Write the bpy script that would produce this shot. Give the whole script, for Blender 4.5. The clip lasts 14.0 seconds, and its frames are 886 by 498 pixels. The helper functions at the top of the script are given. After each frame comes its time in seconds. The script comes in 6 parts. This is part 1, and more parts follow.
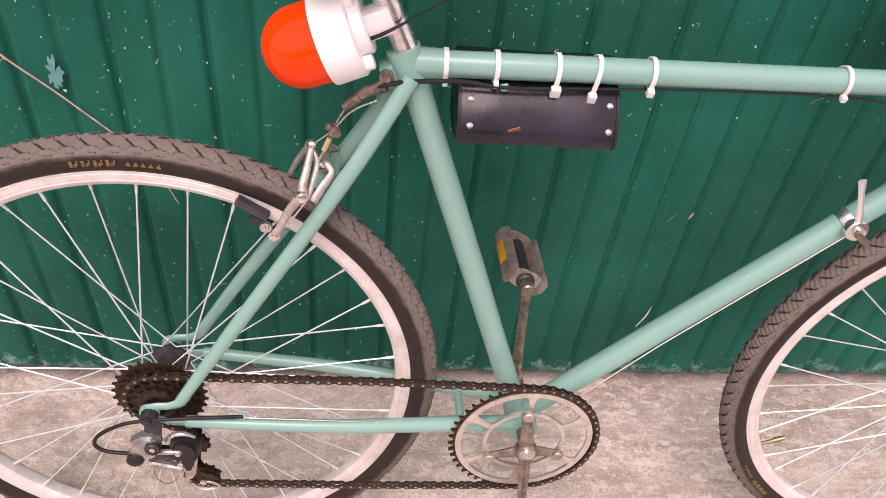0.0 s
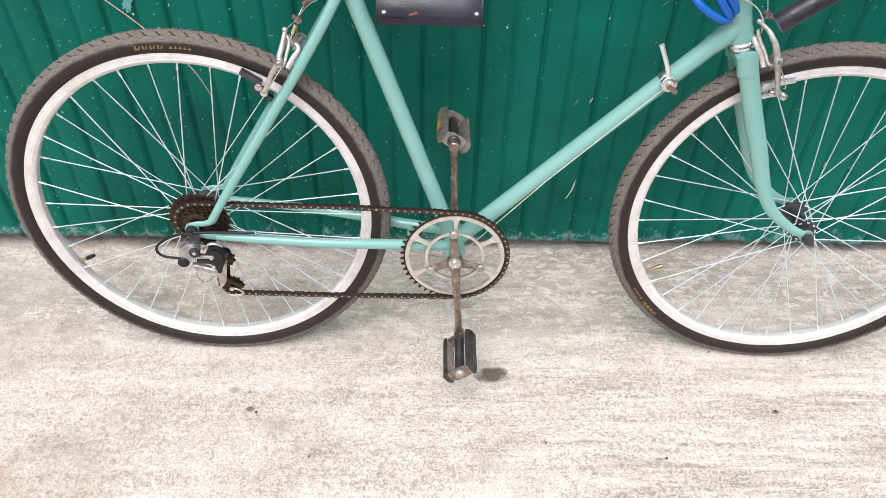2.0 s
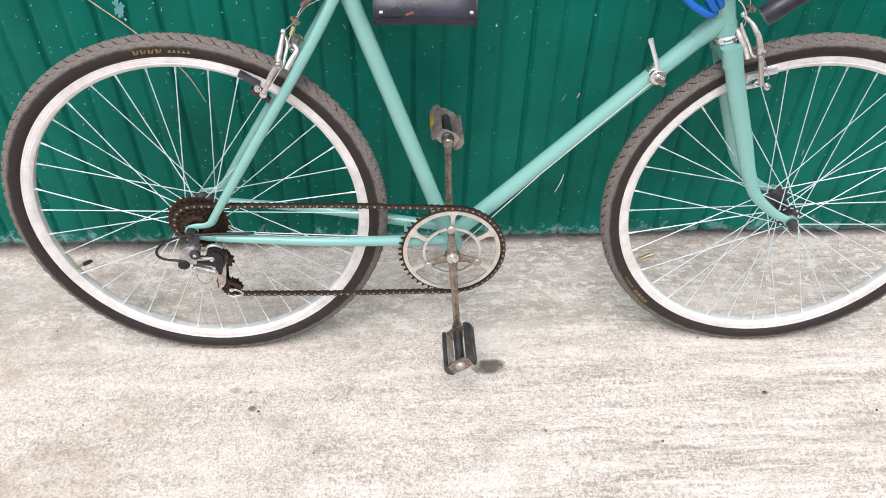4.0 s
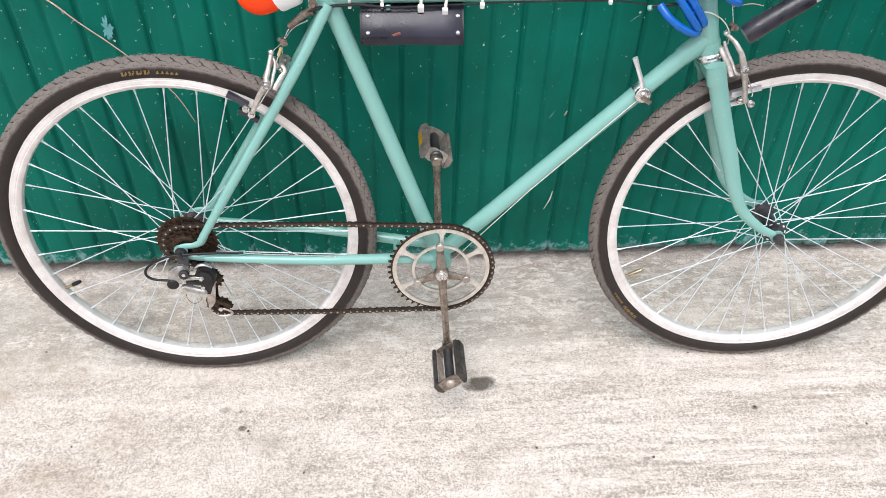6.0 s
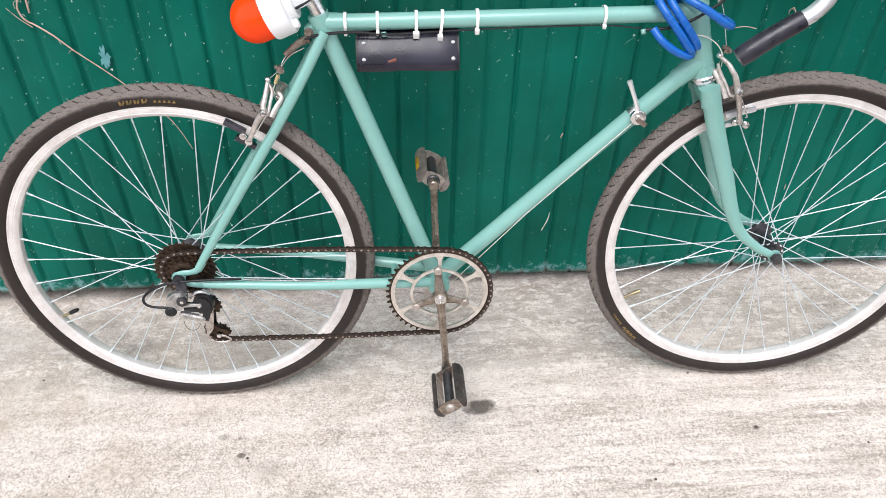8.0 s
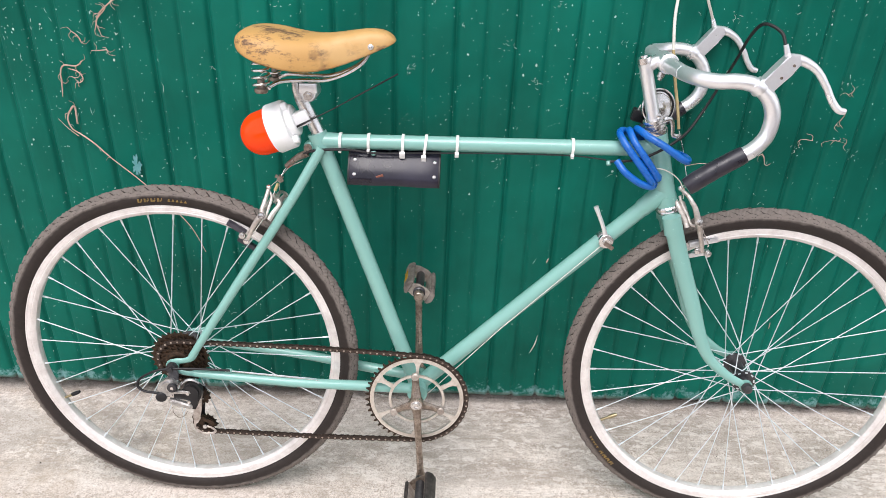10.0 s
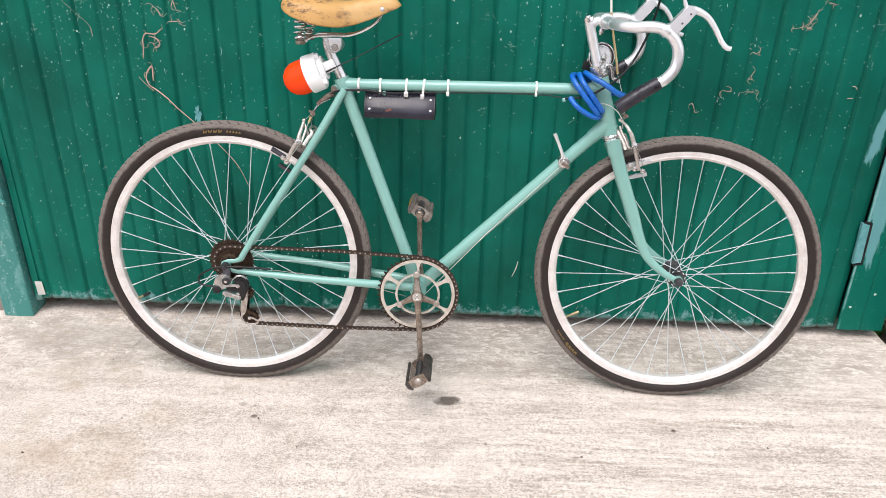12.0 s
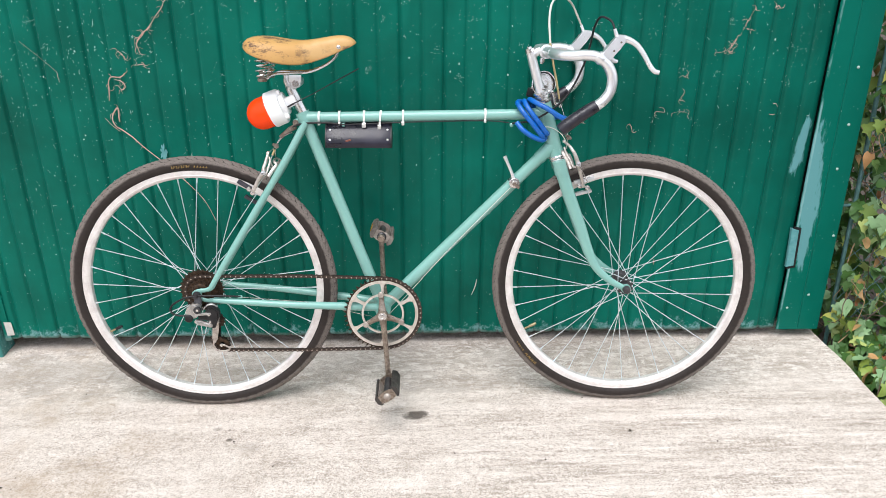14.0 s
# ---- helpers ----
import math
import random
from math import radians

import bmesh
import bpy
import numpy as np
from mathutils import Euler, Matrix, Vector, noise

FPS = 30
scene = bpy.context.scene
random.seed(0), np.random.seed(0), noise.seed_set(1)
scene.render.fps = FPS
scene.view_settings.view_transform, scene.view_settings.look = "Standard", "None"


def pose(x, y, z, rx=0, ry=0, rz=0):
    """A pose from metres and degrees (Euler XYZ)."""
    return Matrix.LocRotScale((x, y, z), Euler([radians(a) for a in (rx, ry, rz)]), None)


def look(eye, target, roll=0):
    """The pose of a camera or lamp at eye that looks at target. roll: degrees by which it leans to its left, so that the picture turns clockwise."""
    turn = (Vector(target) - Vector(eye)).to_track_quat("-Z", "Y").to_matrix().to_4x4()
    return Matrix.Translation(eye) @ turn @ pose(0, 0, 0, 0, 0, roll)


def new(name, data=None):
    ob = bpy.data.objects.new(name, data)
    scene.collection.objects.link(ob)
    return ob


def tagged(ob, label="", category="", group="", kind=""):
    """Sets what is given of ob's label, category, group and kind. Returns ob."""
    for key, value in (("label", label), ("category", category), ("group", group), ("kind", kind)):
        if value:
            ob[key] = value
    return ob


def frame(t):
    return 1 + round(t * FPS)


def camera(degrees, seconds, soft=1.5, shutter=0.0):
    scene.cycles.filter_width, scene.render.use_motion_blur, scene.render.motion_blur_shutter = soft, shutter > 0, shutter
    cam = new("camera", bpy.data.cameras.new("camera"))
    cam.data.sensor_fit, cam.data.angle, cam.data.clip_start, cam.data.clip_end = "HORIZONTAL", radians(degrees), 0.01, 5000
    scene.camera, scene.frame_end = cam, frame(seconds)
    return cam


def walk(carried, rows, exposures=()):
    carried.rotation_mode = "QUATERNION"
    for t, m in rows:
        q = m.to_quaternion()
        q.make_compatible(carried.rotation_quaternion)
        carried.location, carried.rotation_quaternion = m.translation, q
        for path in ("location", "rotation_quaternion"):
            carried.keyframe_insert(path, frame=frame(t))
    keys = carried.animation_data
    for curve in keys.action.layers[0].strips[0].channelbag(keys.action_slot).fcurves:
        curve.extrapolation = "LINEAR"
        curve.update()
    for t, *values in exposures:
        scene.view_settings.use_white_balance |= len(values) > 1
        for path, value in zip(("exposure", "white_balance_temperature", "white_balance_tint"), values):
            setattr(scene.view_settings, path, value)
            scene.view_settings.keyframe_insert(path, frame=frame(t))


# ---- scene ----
cam = camera(60.4, 14.0, soft=0.5)
PATH = [
    (0, (-0.228, -0.848, 1.149), (-0.005, 0.593, -0.221), 7.6),
    (0.5, (-0.237, -1.032, 1.211), (0.063, 0.329, -0.223), 6.4),
    (1, (-0.195, -1.147, 1.262), (0.017, 0.235, -0.168), 4.4),
    (1.5, (-0.078, -1.247, 1.271), (-0.015, 0.168, -0.142), 3.4),
    (2, (-0.052, -1.302, 1.277), (-0.01, 0.128, -0.12), 1.8),
    (2.2, (-0.073, -1.31, 1.285), (-0.015, 0.119, -0.113), 1.6),
    (4.3, (-0.101, -1.328, 1.287), (0.019, 0.104, -0.104), 2.2),
    (4.5, (-0.096, -1.326, 1.289), (0.027, 0.112, -0.095), 2.2),
    (5, (-0.091, -1.327, 1.292), (0.04, 0.125, -0.078), 2.3),
    (5.5, (-0.092, -1.332, 1.29), (0.041, 0.124, -0.075), 2.3),
    (6, (-0.092, -1.329, 1.292), (0.041, 0.129, -0.071), 2.1),
    (6.5, (-0.094, -1.326, 1.294), (0.039, 0.136, -0.064), 2.0),
    (7, (-0.094, -1.323, 1.293), (0.039, 0.141, -0.064), 2.0),
    (7.5, (-0.096, -1.322, 1.296), (0.042, 0.147, -0.053), 1.9),
    (8, (-0.092, -1.323, 1.299), (0.048, 0.167, -0.027), 1.5),
    (8.5, (-0.064, -1.32, 1.303), (0.056, 0.207, 0.016), 1.5),
    (9, (-0.03, -1.313, 1.309), (0.047, 0.286, 0.111), 2.0),
    (9.2, (-0.023, -1.316, 1.306), (0.054, 0.316, 0.152), 2.3),
    (11.3, (0.132, -1.782, 1.275), (0.037, -0.007, 0.359), 2.1),
    (11.5, (0.137, -1.815, 1.27), (0.06, -0.041, 0.35), 2.2),
    (12, (0.078, -1.928, 1.254), (0.058, -0.154, 0.331), 1.8),
    (12.5, (0.024, -2.021, 1.241), (0.027, -0.23, 0.351), 1.1),
    (13, (0.039, -2.044, 1.258), (0.08, -0.231, 0.414), 0.8),
    (13.5, (0.067, -2.041, 1.27), (0.143, -0.227, 0.43), 0.7),
    (14, (0.073, -2.04, 1.27), (0.159, -0.228, 0.429), 0.6),
]
EXPOSURES = [(0.0, 0.65, 7250, 36), (0.4, 0.70, 7050, 30), (1.0, 0.82, 6350, 15), (4.5, 0.82, 6140, 12), (8.5, 0.82, 6150, 13), (11.5, 0.80, 6450, 15), (12.5, 0.82, 6250, 13), (14.0, 0.82, 6180, 11)]
walk(cam, [(t, look(eye, target, roll)) for t, eye, target, roll in PATH], EXPOSURES)

# ---- daylight: a bright overcast sky with a broad, weak sun ----
SUN_ELEVATION, SUN_AZIMUTH = 63, 200
world = bpy.data.worlds.new("sky")
scene.world = world
world.use_nodes = True
wn = world.node_tree
sky = wn.nodes.new("ShaderNodeTexSky")
sky.sky_type, sky.sun_disc = "NISHITA", False
sky.sun_elevation, sky.sun_rotation = radians(SUN_ELEVATION), radians(SUN_AZIMUTH)
cloud = wn.nodes.new("ShaderNodeMix")
cloud.data_type = "RGBA"
cloud.inputs["Factor"].default_value = 0.75
cloud.inputs["B"].default_value = (8.8, 8.7, 8.6, 1)
wn.links.new(sky.outputs["Color"], cloud.inputs["A"])
wn.links.new(cloud.outputs["Result"], wn.nodes["Background"].inputs["Color"])
wn.nodes["Background"].inputs["Strength"].default_value = 0.092
sun = new("sun", bpy.data.lights.new("sun", "SUN"))
sun.data.energy, sun.data.angle, sun.data.color = 1.8, radians(40), (1.0, 0.96, 0.91)
a, e = radians(SUN_AZIMUTH), radians(SUN_ELEVATION)
sun.matrix_world = look((5 * math.sin(a) * math.cos(e), 5 * math.cos(a) * math.cos(e), 5 * math.sin(e)), (0, 0, 0))


# ---- materials ----
class Nodes:
    """Short hand for one node material."""

    def __init__(self, name):
        self.mat = bpy.data.materials.new(name)
        self.mat.use_nodes = True
        self.t = self.mat.node_tree
        self.b = self.t.nodes["Principled BSDF"]
        self.co = self.add("ShaderNodeTexCoord").outputs["Object"]

    def add(self, kind):
        return self.t.nodes.new(kind)

    def put(self, socket, v):
        if isinstance(v, bpy.types.NodeSocket):
            self.t.links.new(v, socket)
        else:
            socket.default_value = v

    def scaled(self, s, co=None):
        m = self.add("ShaderNodeMapping")
        self.put(m.inputs["Vector"], co or self.co)
        m.inputs["Scale"].default_value = s
        return m.outputs["Vector"]

    def noise(self, scale, detail=4, rough=0.6, co=None, stretch=None):
        n = self.add("ShaderNodeTexNoise")
        self.put(n.inputs["Vector"], self.scaled(stretch, co) if stretch else (co or self.co))
        n.inputs["Scale"].default_value, n.inputs["Detail"].default_value, n.inputs["Roughness"].default_value = scale, detail, rough
        return n.outputs["Fac"]

    def cells(self, scale, co=None, feature="F1"):
        n = self.add("ShaderNodeTexVoronoi")
        n.feature = feature
        self.put(n.inputs["Vector"], co or self.co)
        n.inputs["Scale"].default_value = scale
        return n.outputs["Distance"]

    def ramp(self, v, lo, hi, a=0.0, b=1.0):
        n = self.add("ShaderNodeMapRange")
        self.put(n.inputs["Value"], v)
        for i, x in zip((1, 2, 3, 4), (lo, hi, a, b)):
            self.put(n.inputs[i], x)
        return n.outputs["Result"]

    def math(self, op, x, y=0.0):
        n = self.add("ShaderNodeMath")
        n.operation = op
        self.put(n.inputs[0], x)
        self.put(n.inputs[1], y)
        return n.outputs[0]

    def mix(self, f, x, y):
        n = self.add("ShaderNodeMix")
        n.data_type = "RGBA"
        self.put(n.inputs["Factor"], f)
        for s, v in (("A", x), ("B", y)):
            self.put(n.inputs[s], v if isinstance(v, bpy.types.NodeSocket) else (*v, 1))
        return n.outputs["Result"]

    def axes(self, co=None):
        n = self.add("ShaderNodeSeparateXYZ")
        self.put(n.inputs[0], co or self.co)
        return n.outputs

    def bump(self, h, strength=0.3, distance=0.001):
        n = self.add("ShaderNodeBump")
        self.put(n.inputs["Height"], h)
        n.inputs["Strength"].default_value, n.inputs["Distance"].default_value = strength, distance
        self.t.links.new(n.outputs["Normal"], self.b.inputs["Normal"])

    def done(self, colour, rough=0.5, metal=0.0, spec=0.5, coat=0.0):
        for k, v in (("Base Color", colour), ("Roughness", rough), ("Metallic", metal), ("Specular IOR Level", spec), ("Coat Weight", coat)):
            if k == "Base Color" and not isinstance(v, bpy.types.NodeSocket):
                v = (*v, 1)
            self.put(self.b.inputs[k], v)
        return self.mat


def surface(name, c1, c2, scale=30, rough=(0.4, 0.6), metal=0.0, bump=0.15, grain=400, spec=0.5, coat=0.0, lo=0.35, hi=0.7):
    """Two colours in patches, with finer grain, uneven gloss and a fine relief."""
    n = Nodes(name)
    patch = n.ramp(n.noise(scale, 5, 0.65), lo, hi)
    fine = n.noise(grain, 3, 0.6)
    both = n.math("MULTIPLY_ADD", fine, 0.35)
    both.node.inputs[2].default_value = -0.17
    f = n.math("ADD", patch, both)
    n.bump(fine, bump, 0.0004)
    return n.done(n.mix(f, c1, c2), n.ramp(patch, 0, 1, *rough), metal, spec, coat)


def frame_paint():
    n = Nodes("mint_paint")
    patch = n.noise(9, 4)
    speck = n.ramp(n.noise(160, 2, 0.5), 0.69, 0.74)
    rust = n.ramp(n.noise(45, 6, 0.75), 0.70, 0.76)
    c = n.mix(patch, (0.180, 0.385, 0.335), (0.230, 0.450, 0.400))
    c = n.mix(n.math("MULTIPLY", speck, 0.5), c, (0.32, 0.58, 0.51))
    c = n.mix(n.math("MULTIPLY", rust, 0.65), c, (0.13, 0.085, 0.05))
    n.bump(n.noise(220, 3), 0.12, 0.0006)
    return n.done(c, n.ramp(patch, 0.3, 0.7, 0.27, 0.38), 0, 0.5, 0.4)


def gate_paint(name="gate_paint", low=0.035):
    n = Nodes(name)
    x = n.axes()
    big, mid = n.noise(2.2, 4), n.noise(26, 5, 0.7)
    c = n.mix(n.ramp(big, 0.34, 0.66), (0.003, 0.084, 0.059), (0.004, 0.156, 0.112))
    c = n.mix(n.ramp(n.noise(7, 6, 0.7, stretch=(1, 1, 0.25)), 0.50, 0.75, 0, 0.40), c, (0.002, 0.052, 0.036))
    # pale flecks
    v = n.cells(75)
    keep = n.ramp(n.noise(11, 3), 0.47, 0.62)
    dots = n.math("MULTIPLY", n.ramp(v, 0.06, 0.13, 1, 0), keep)
    c = n.mix(n.math("MULTIPLY", dots, 0.55), c, (0.24, 0.42, 0.36))
    near = n.ramp(n.math("ABSOLUTE", n.math("SUBTRACT", x["X"], n.ramp(x["Z"], 0.55, 0.75, 1.178, 1.196))), 0.0, 0.030, 1, 0)
    near = n.math("MULTIPLY", near, n.math("MULTIPLY", n.ramp(x["Z"], 0.50, 0.60), n.ramp(x["Z"], 0.69, 0.76, 1, 0)))
    rub = n.ramp(n.math("ADD", n.noise(30, 6, 0.7, stretch=(1.6, 1, 0.35)), n.math("MULTIPLY", near, 0.55)), 0.74, 0.84)
    c = n.mix(n.math("MULTIPLY", rub, 0.8), c, (0.15, 0.36, 0.38))
    # flaking at the foot of the sheet
    foot = n.ramp(x["Z"], low, low + 0.075, 1, 0)
    flake = n.ramp(n.math("ADD", n.noise(30, 7, 0.75), n.math("MULTIPLY", foot, 0.27)), 0.70, 0.80)
    flake = n.math("MULTIPLY", flake, n.ramp(foot, 0, 0.25))
    c = n.mix(n.math("MULTIPLY", flake, 0.8), c, (0.20, 0.37, 0.37))
    edge = n.ramp(n.math("ADD", x["Z"], n.ramp(mid, 0.3, 0.7, -0.004, 0.004)), low + 0.004, low + 0.009, 1, 0)
    c = n.mix(n.math("MULTIPLY", edge, 0.7), c, (0.13, 0.20, 0.17))
    n.bump(n.math("ADD", mid, n.math("MULTIPLY", n.noise(300, 2), 0.3)), 0.15, 0.0008)
    return n.done(c, n.ramp(mid, 0.3, 0.7, 0.30, 0.44), 0, 0.12)


def post_paint():
    n = Nodes("post_paint")
    x = n.axes()
    c = n.mix(n.noise(3, 4), (0.003, 0.104, 0.074), (0.004, 0.150, 0.108))
    near = n.ramp(n.math("ABSOLUTE", n.math("SUBTRACT", x["X"], n.ramp(x["Z"], 0.25, 0.65, 1.258, 1.228))), 0.0, 0.042, 1, 0)
    tall = n.math("MULTIPLY", n.ramp(x["Z"], 0.16, 0.34), n.ramp(x["Z"], 0.62, 0.80, 1, 0))
    scuff = n.math("MULTIPLY", near, tall)
    worn = n.ramp(n.math("ADD", n.noise(30, 6, 0.7, stretch=(1.6, 1, 0.35)), n.math("MULTIPLY", scuff, 0.62)), 0.74, 0.84)
    c = n.mix(n.math("MULTIPLY", worn, 0.8), c, (0.15, 0.36, 0.38))
    lip = n.math("SUBTRACT", x["X"], n.ramp(x["Z"], 0.0, 0.9, 1.2305, 1.2115))
    lip = n.math("MULTIPLY", n.ramp(n.math("ABSOLUTE", lip), 0.0015, 0.004, 1, 0), n.ramp(n.noise(18, 5, 0.7, stretch=(1, 1, 0.3)), 0.44, 0.56))
    c = n.mix(n.math("MULTIPLY", lip, 0.8), c, (0.24, 0.44, 0.44))
    dots = n.math("MULTIPLY", n.ramp(n.cells(70), 0.07, 0.13, 1, 0), n.ramp(n.noise(9), 0.5, 0.6))
    c = n.mix(n.math("MULTIPLY", dots, 0.6), c, (0.27, 0.45, 0.4))
    n.bump(n.noise(40, 5), 0.15, 0.0008)
    return n.done(c, 0.4, 0, 0.10)


def left_post_paint():
    n = Nodes("left_post_paint")
    c = n.mix(n.noise(4, 4), (0.034, 0.185, 0.165), (0.060, 0.255, 0.235))
    worn = n.ramp(n.noise(24, 7, 0.78, stretch=(1, 1, 0.4)), 0.49, 0.60)
    c = n.mix(n.math("MULTIPLY", worn, 0.7), c, (0.17, 0.37, 0.36))
    dots = n.math("MULTIPLY", n.ramp(n.cells(85), 0.13, 0.22, 1, 0), n.ramp(n.noise(12), 0.40, 0.52))
    c = n.mix(n.math("MULTIPLY", dots, 0.7), c, (0.60, 0.68, 0.64))
    n.bump(n.noise(60, 5), 0.2, 0.0008)
    return n.done(c, 0.45, 0, 0.4)


def concrete():
    n = Nodes("brushed_concrete")
    x = n.axes()
    big, mid = n.noise(1.7, 5), n.noise(14, 7, 0.75)
    grit, fine, sand = n.noise(90, 4, 0.7), n.noise(260, 3, 0.7), n.noise(520, 2, 0.6)
    shake = n.add("ShaderNodeTexNoise")
    n.put(shake.inputs["Vector"], n.co)
    shake.inputs["Scale"].default_value, shake.inputs["Detail"].default_value = 22, 4
    warp = n.add("ShaderNodeVectorMath")
    warp.operation = "MULTIPLY_ADD"
    n.put(warp.inputs[0], shake.outputs["Color"])
    warp.inputs[1].default_value = (0.03, 0.006, 0.0)
    n.put(warp.inputs[2], n.co)
    bent = warp.outputs["Vector"]
    streak = n.noise(1.0, 6, 0.72, co=bent, stretch=(8, 82, 7))
    wide = n.noise(1.0, 6, 0.7, co=bent, stretch=(2.6, 20, 2))
    brushed = n.ramp(n.math("ADD", x["X"], n.ramp(big, 0, 1, -0.4, 0.4)), -0.45, 0.35)
    rough_part = n.ramp(n.math("ADD", x["Y"], n.ramp(n.noise(4, 6, 0.7), 0.2, 0.8, -0.14, 0.14)), -0.22, -0.42, 0.50, 1.0)
    c = n.mix(n.ramp(mid, 0.34, 0.68), (0.70, 0.628, 0.560), (0.555, 0.486, 0.424))
    c = n.mix(n.math("MULTIPLY", n.ramp(wide, 0.46, 0.64), n.ramp(brushed, 0, 1, 0.22, 0.40)), c, (0.475, 0.400, 0.335))
    # sand and cement skin in broken broom lines, pit shade in the dark specks
    lines = n.math("MULTIPLY", n.math("SUBTRACT", streak, 0.5), n.math("MULTIPLY", brushed, 0.30))
    bands = n.math("MULTIPLY", n.math("SUBTRACT", wide, 0.5), n.ramp(brushed, 0, 1, 0.25, 0.38))
    s = n.math("ADD", lines, bands)
    for speck, lo, hi, dark, pale in ((grit, 0.540, 0.600, 0.40, 0.36), (fine, 0.540, 0.595, 0.58, 0.46)):
        v = n.math("ADD", speck, s)
        c = n.mix(n.math("MULTIPLY", n.math("MULTIPLY", n.ramp(v, lo, hi), rough_part), dark), c, (0.200, 0.165, 0.133))
        c = n.mix(n.math("MULTIPLY", n.ramp(v, 0.47, 0.40), pale), c, (0.76, 0.70, 0.645))
    c = n.mix(n.math("MULTIPLY", n.ramp(n.math("ADD", sand, n.math("MULTIPLY", s, 0.5)), 0.57, 0.65), 0.38), c, (0.16, 0.14, 0.123))
    # thin broken broom lines, dark in the furrow and pale on the crest
    furrow = n.noise(1.0, 3, 0.55, co=bent, stretch=(4.5, 92, 5))
    broken = n.math("MULTIPLY", brushed, n.ramp(n.noise(6, 6, 0.7), 0.38, 0.60, 0.15, 1.0))
    c = n.mix(n.math("MULTIPLY", n.ramp(n.math("ADD", furrow, n.math("MULTIPLY", n.math("SUBTRACT", fine, 0.5), 0.9)), 0.600, 0.650), n.math("MULTIPLY", broken, 0.55)), c, (0.225, 0.188, 0.155))
    c = n.mix(n.math("MULTIPLY", n.ramp(furrow, 0.40, 0.34), n.math("MULTIPLY", broken, 0.65)), c, (0.77, 0.71, 0.65))
    # bare, darker patches with ragged borders
    worn = n.math("MULTIPLY", n.ramp(n.noise(3.4, 8, 0.72), 0.55, 0.63), 0.30)
    c = n.mix(worn, c, (0.335, 0.285, 0.240))
    # along the gate the skin has gone in ragged patches, with pale islands left
    strip = n.ramp(n.math("ADD", x["Y"], n.ramp(n.noise(3.1, 5), 0.3, 0.7, -0.10, 0.10)), -0.36, -0.20)
    bare = n.math("MULTIPLY", n.ramp(n.noise(25, 8, 0.70, co=bent, stretch=(0.6, 1.4, 1)), 0.490, 0.520), n.math("MULTIPLY", n.math("MULTIPLY", strip, n.ramp(n.noise(5.5, 5, 0.6), 0.42, 0.56, 0.12, 1.0)), 0.50))
    c = n.mix(bare, c, (0.335, 0.285, 0.235))
    isle = n.math("MULTIPLY", n.ramp(n.noise(46, 7, 0.70, co=bent, stretch=(0.7, 1.3, 1)), 0.545, 0.575), n.math("MULTIPLY", strip, 0.80))
    c = n.mix(isle, c, (0.74, 0.685, 0.63))
    # rust-brown tinge and spalls towards the rough end, dark pits
    tinge = n.math("MULTIPLY", n.ramp(n.noise(4, 6, 0.72), 0.50, 0.68), n.ramp(x["X"], -0.1, -0.8, 0, 0.62))
    c = n.mix(tinge, c, (0.36, 0.275, 0.19))
    spall = n.math("MULTIPLY", n.ramp(n.noise(70, 5, 0.72), 0.58, 0.64), n.ramp(x["X"], 0.1, -0.6, 0.08, 0.42))
    c = n.mix(spall, c, (0.29, 0.235, 0.185))
    # wormy skin of the laitance: thin dark veins between small pale pads
    vein = n.ramp(n.math("ABSOLUTE", n.math("SUBTRACT", n.noise(125, 2, 0.5, co=bent), 0.5)), 0.0, 0.035, 1, 0)
    vein = n.math("MULTIPLY", vein, n.ramp(n.noise(9, 5, 0.7), 0.36, 0.62, 0.22, 0.62))
    c = n.mix(vein, c, (0.335, 0.282, 0.230))
    pits = n.math("MULTIPLY", n.ramp(n.cells(26), 0.04, 0.09, 1, 0), n.ramp(n.noise(7), 0.50, 0.6))
    c = n.mix(n.math("MULTIPLY", pits, 0.65), c, (0.13, 0.112, 0.10))
    # oil stains, then broad dark ragged patches towards the gate
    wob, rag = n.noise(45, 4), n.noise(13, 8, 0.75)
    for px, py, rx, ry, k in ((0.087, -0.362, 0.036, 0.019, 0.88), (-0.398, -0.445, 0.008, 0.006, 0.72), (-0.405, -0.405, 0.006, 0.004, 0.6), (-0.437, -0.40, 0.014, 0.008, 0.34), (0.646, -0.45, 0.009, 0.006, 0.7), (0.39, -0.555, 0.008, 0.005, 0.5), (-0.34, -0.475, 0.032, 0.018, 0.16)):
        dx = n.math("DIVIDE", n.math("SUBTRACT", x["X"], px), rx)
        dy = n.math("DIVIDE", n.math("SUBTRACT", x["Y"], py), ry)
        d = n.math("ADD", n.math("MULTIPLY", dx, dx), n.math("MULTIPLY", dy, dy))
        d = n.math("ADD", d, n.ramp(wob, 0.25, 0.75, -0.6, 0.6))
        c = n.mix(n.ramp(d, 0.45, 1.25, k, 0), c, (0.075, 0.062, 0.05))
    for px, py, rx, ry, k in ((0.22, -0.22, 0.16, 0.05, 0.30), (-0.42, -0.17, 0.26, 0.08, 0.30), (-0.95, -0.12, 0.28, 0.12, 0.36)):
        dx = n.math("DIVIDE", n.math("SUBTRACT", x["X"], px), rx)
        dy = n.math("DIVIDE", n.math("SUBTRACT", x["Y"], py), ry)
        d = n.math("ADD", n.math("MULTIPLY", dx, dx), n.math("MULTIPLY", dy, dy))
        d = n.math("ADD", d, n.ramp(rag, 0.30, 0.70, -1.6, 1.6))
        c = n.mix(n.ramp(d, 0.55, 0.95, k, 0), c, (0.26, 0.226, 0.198))
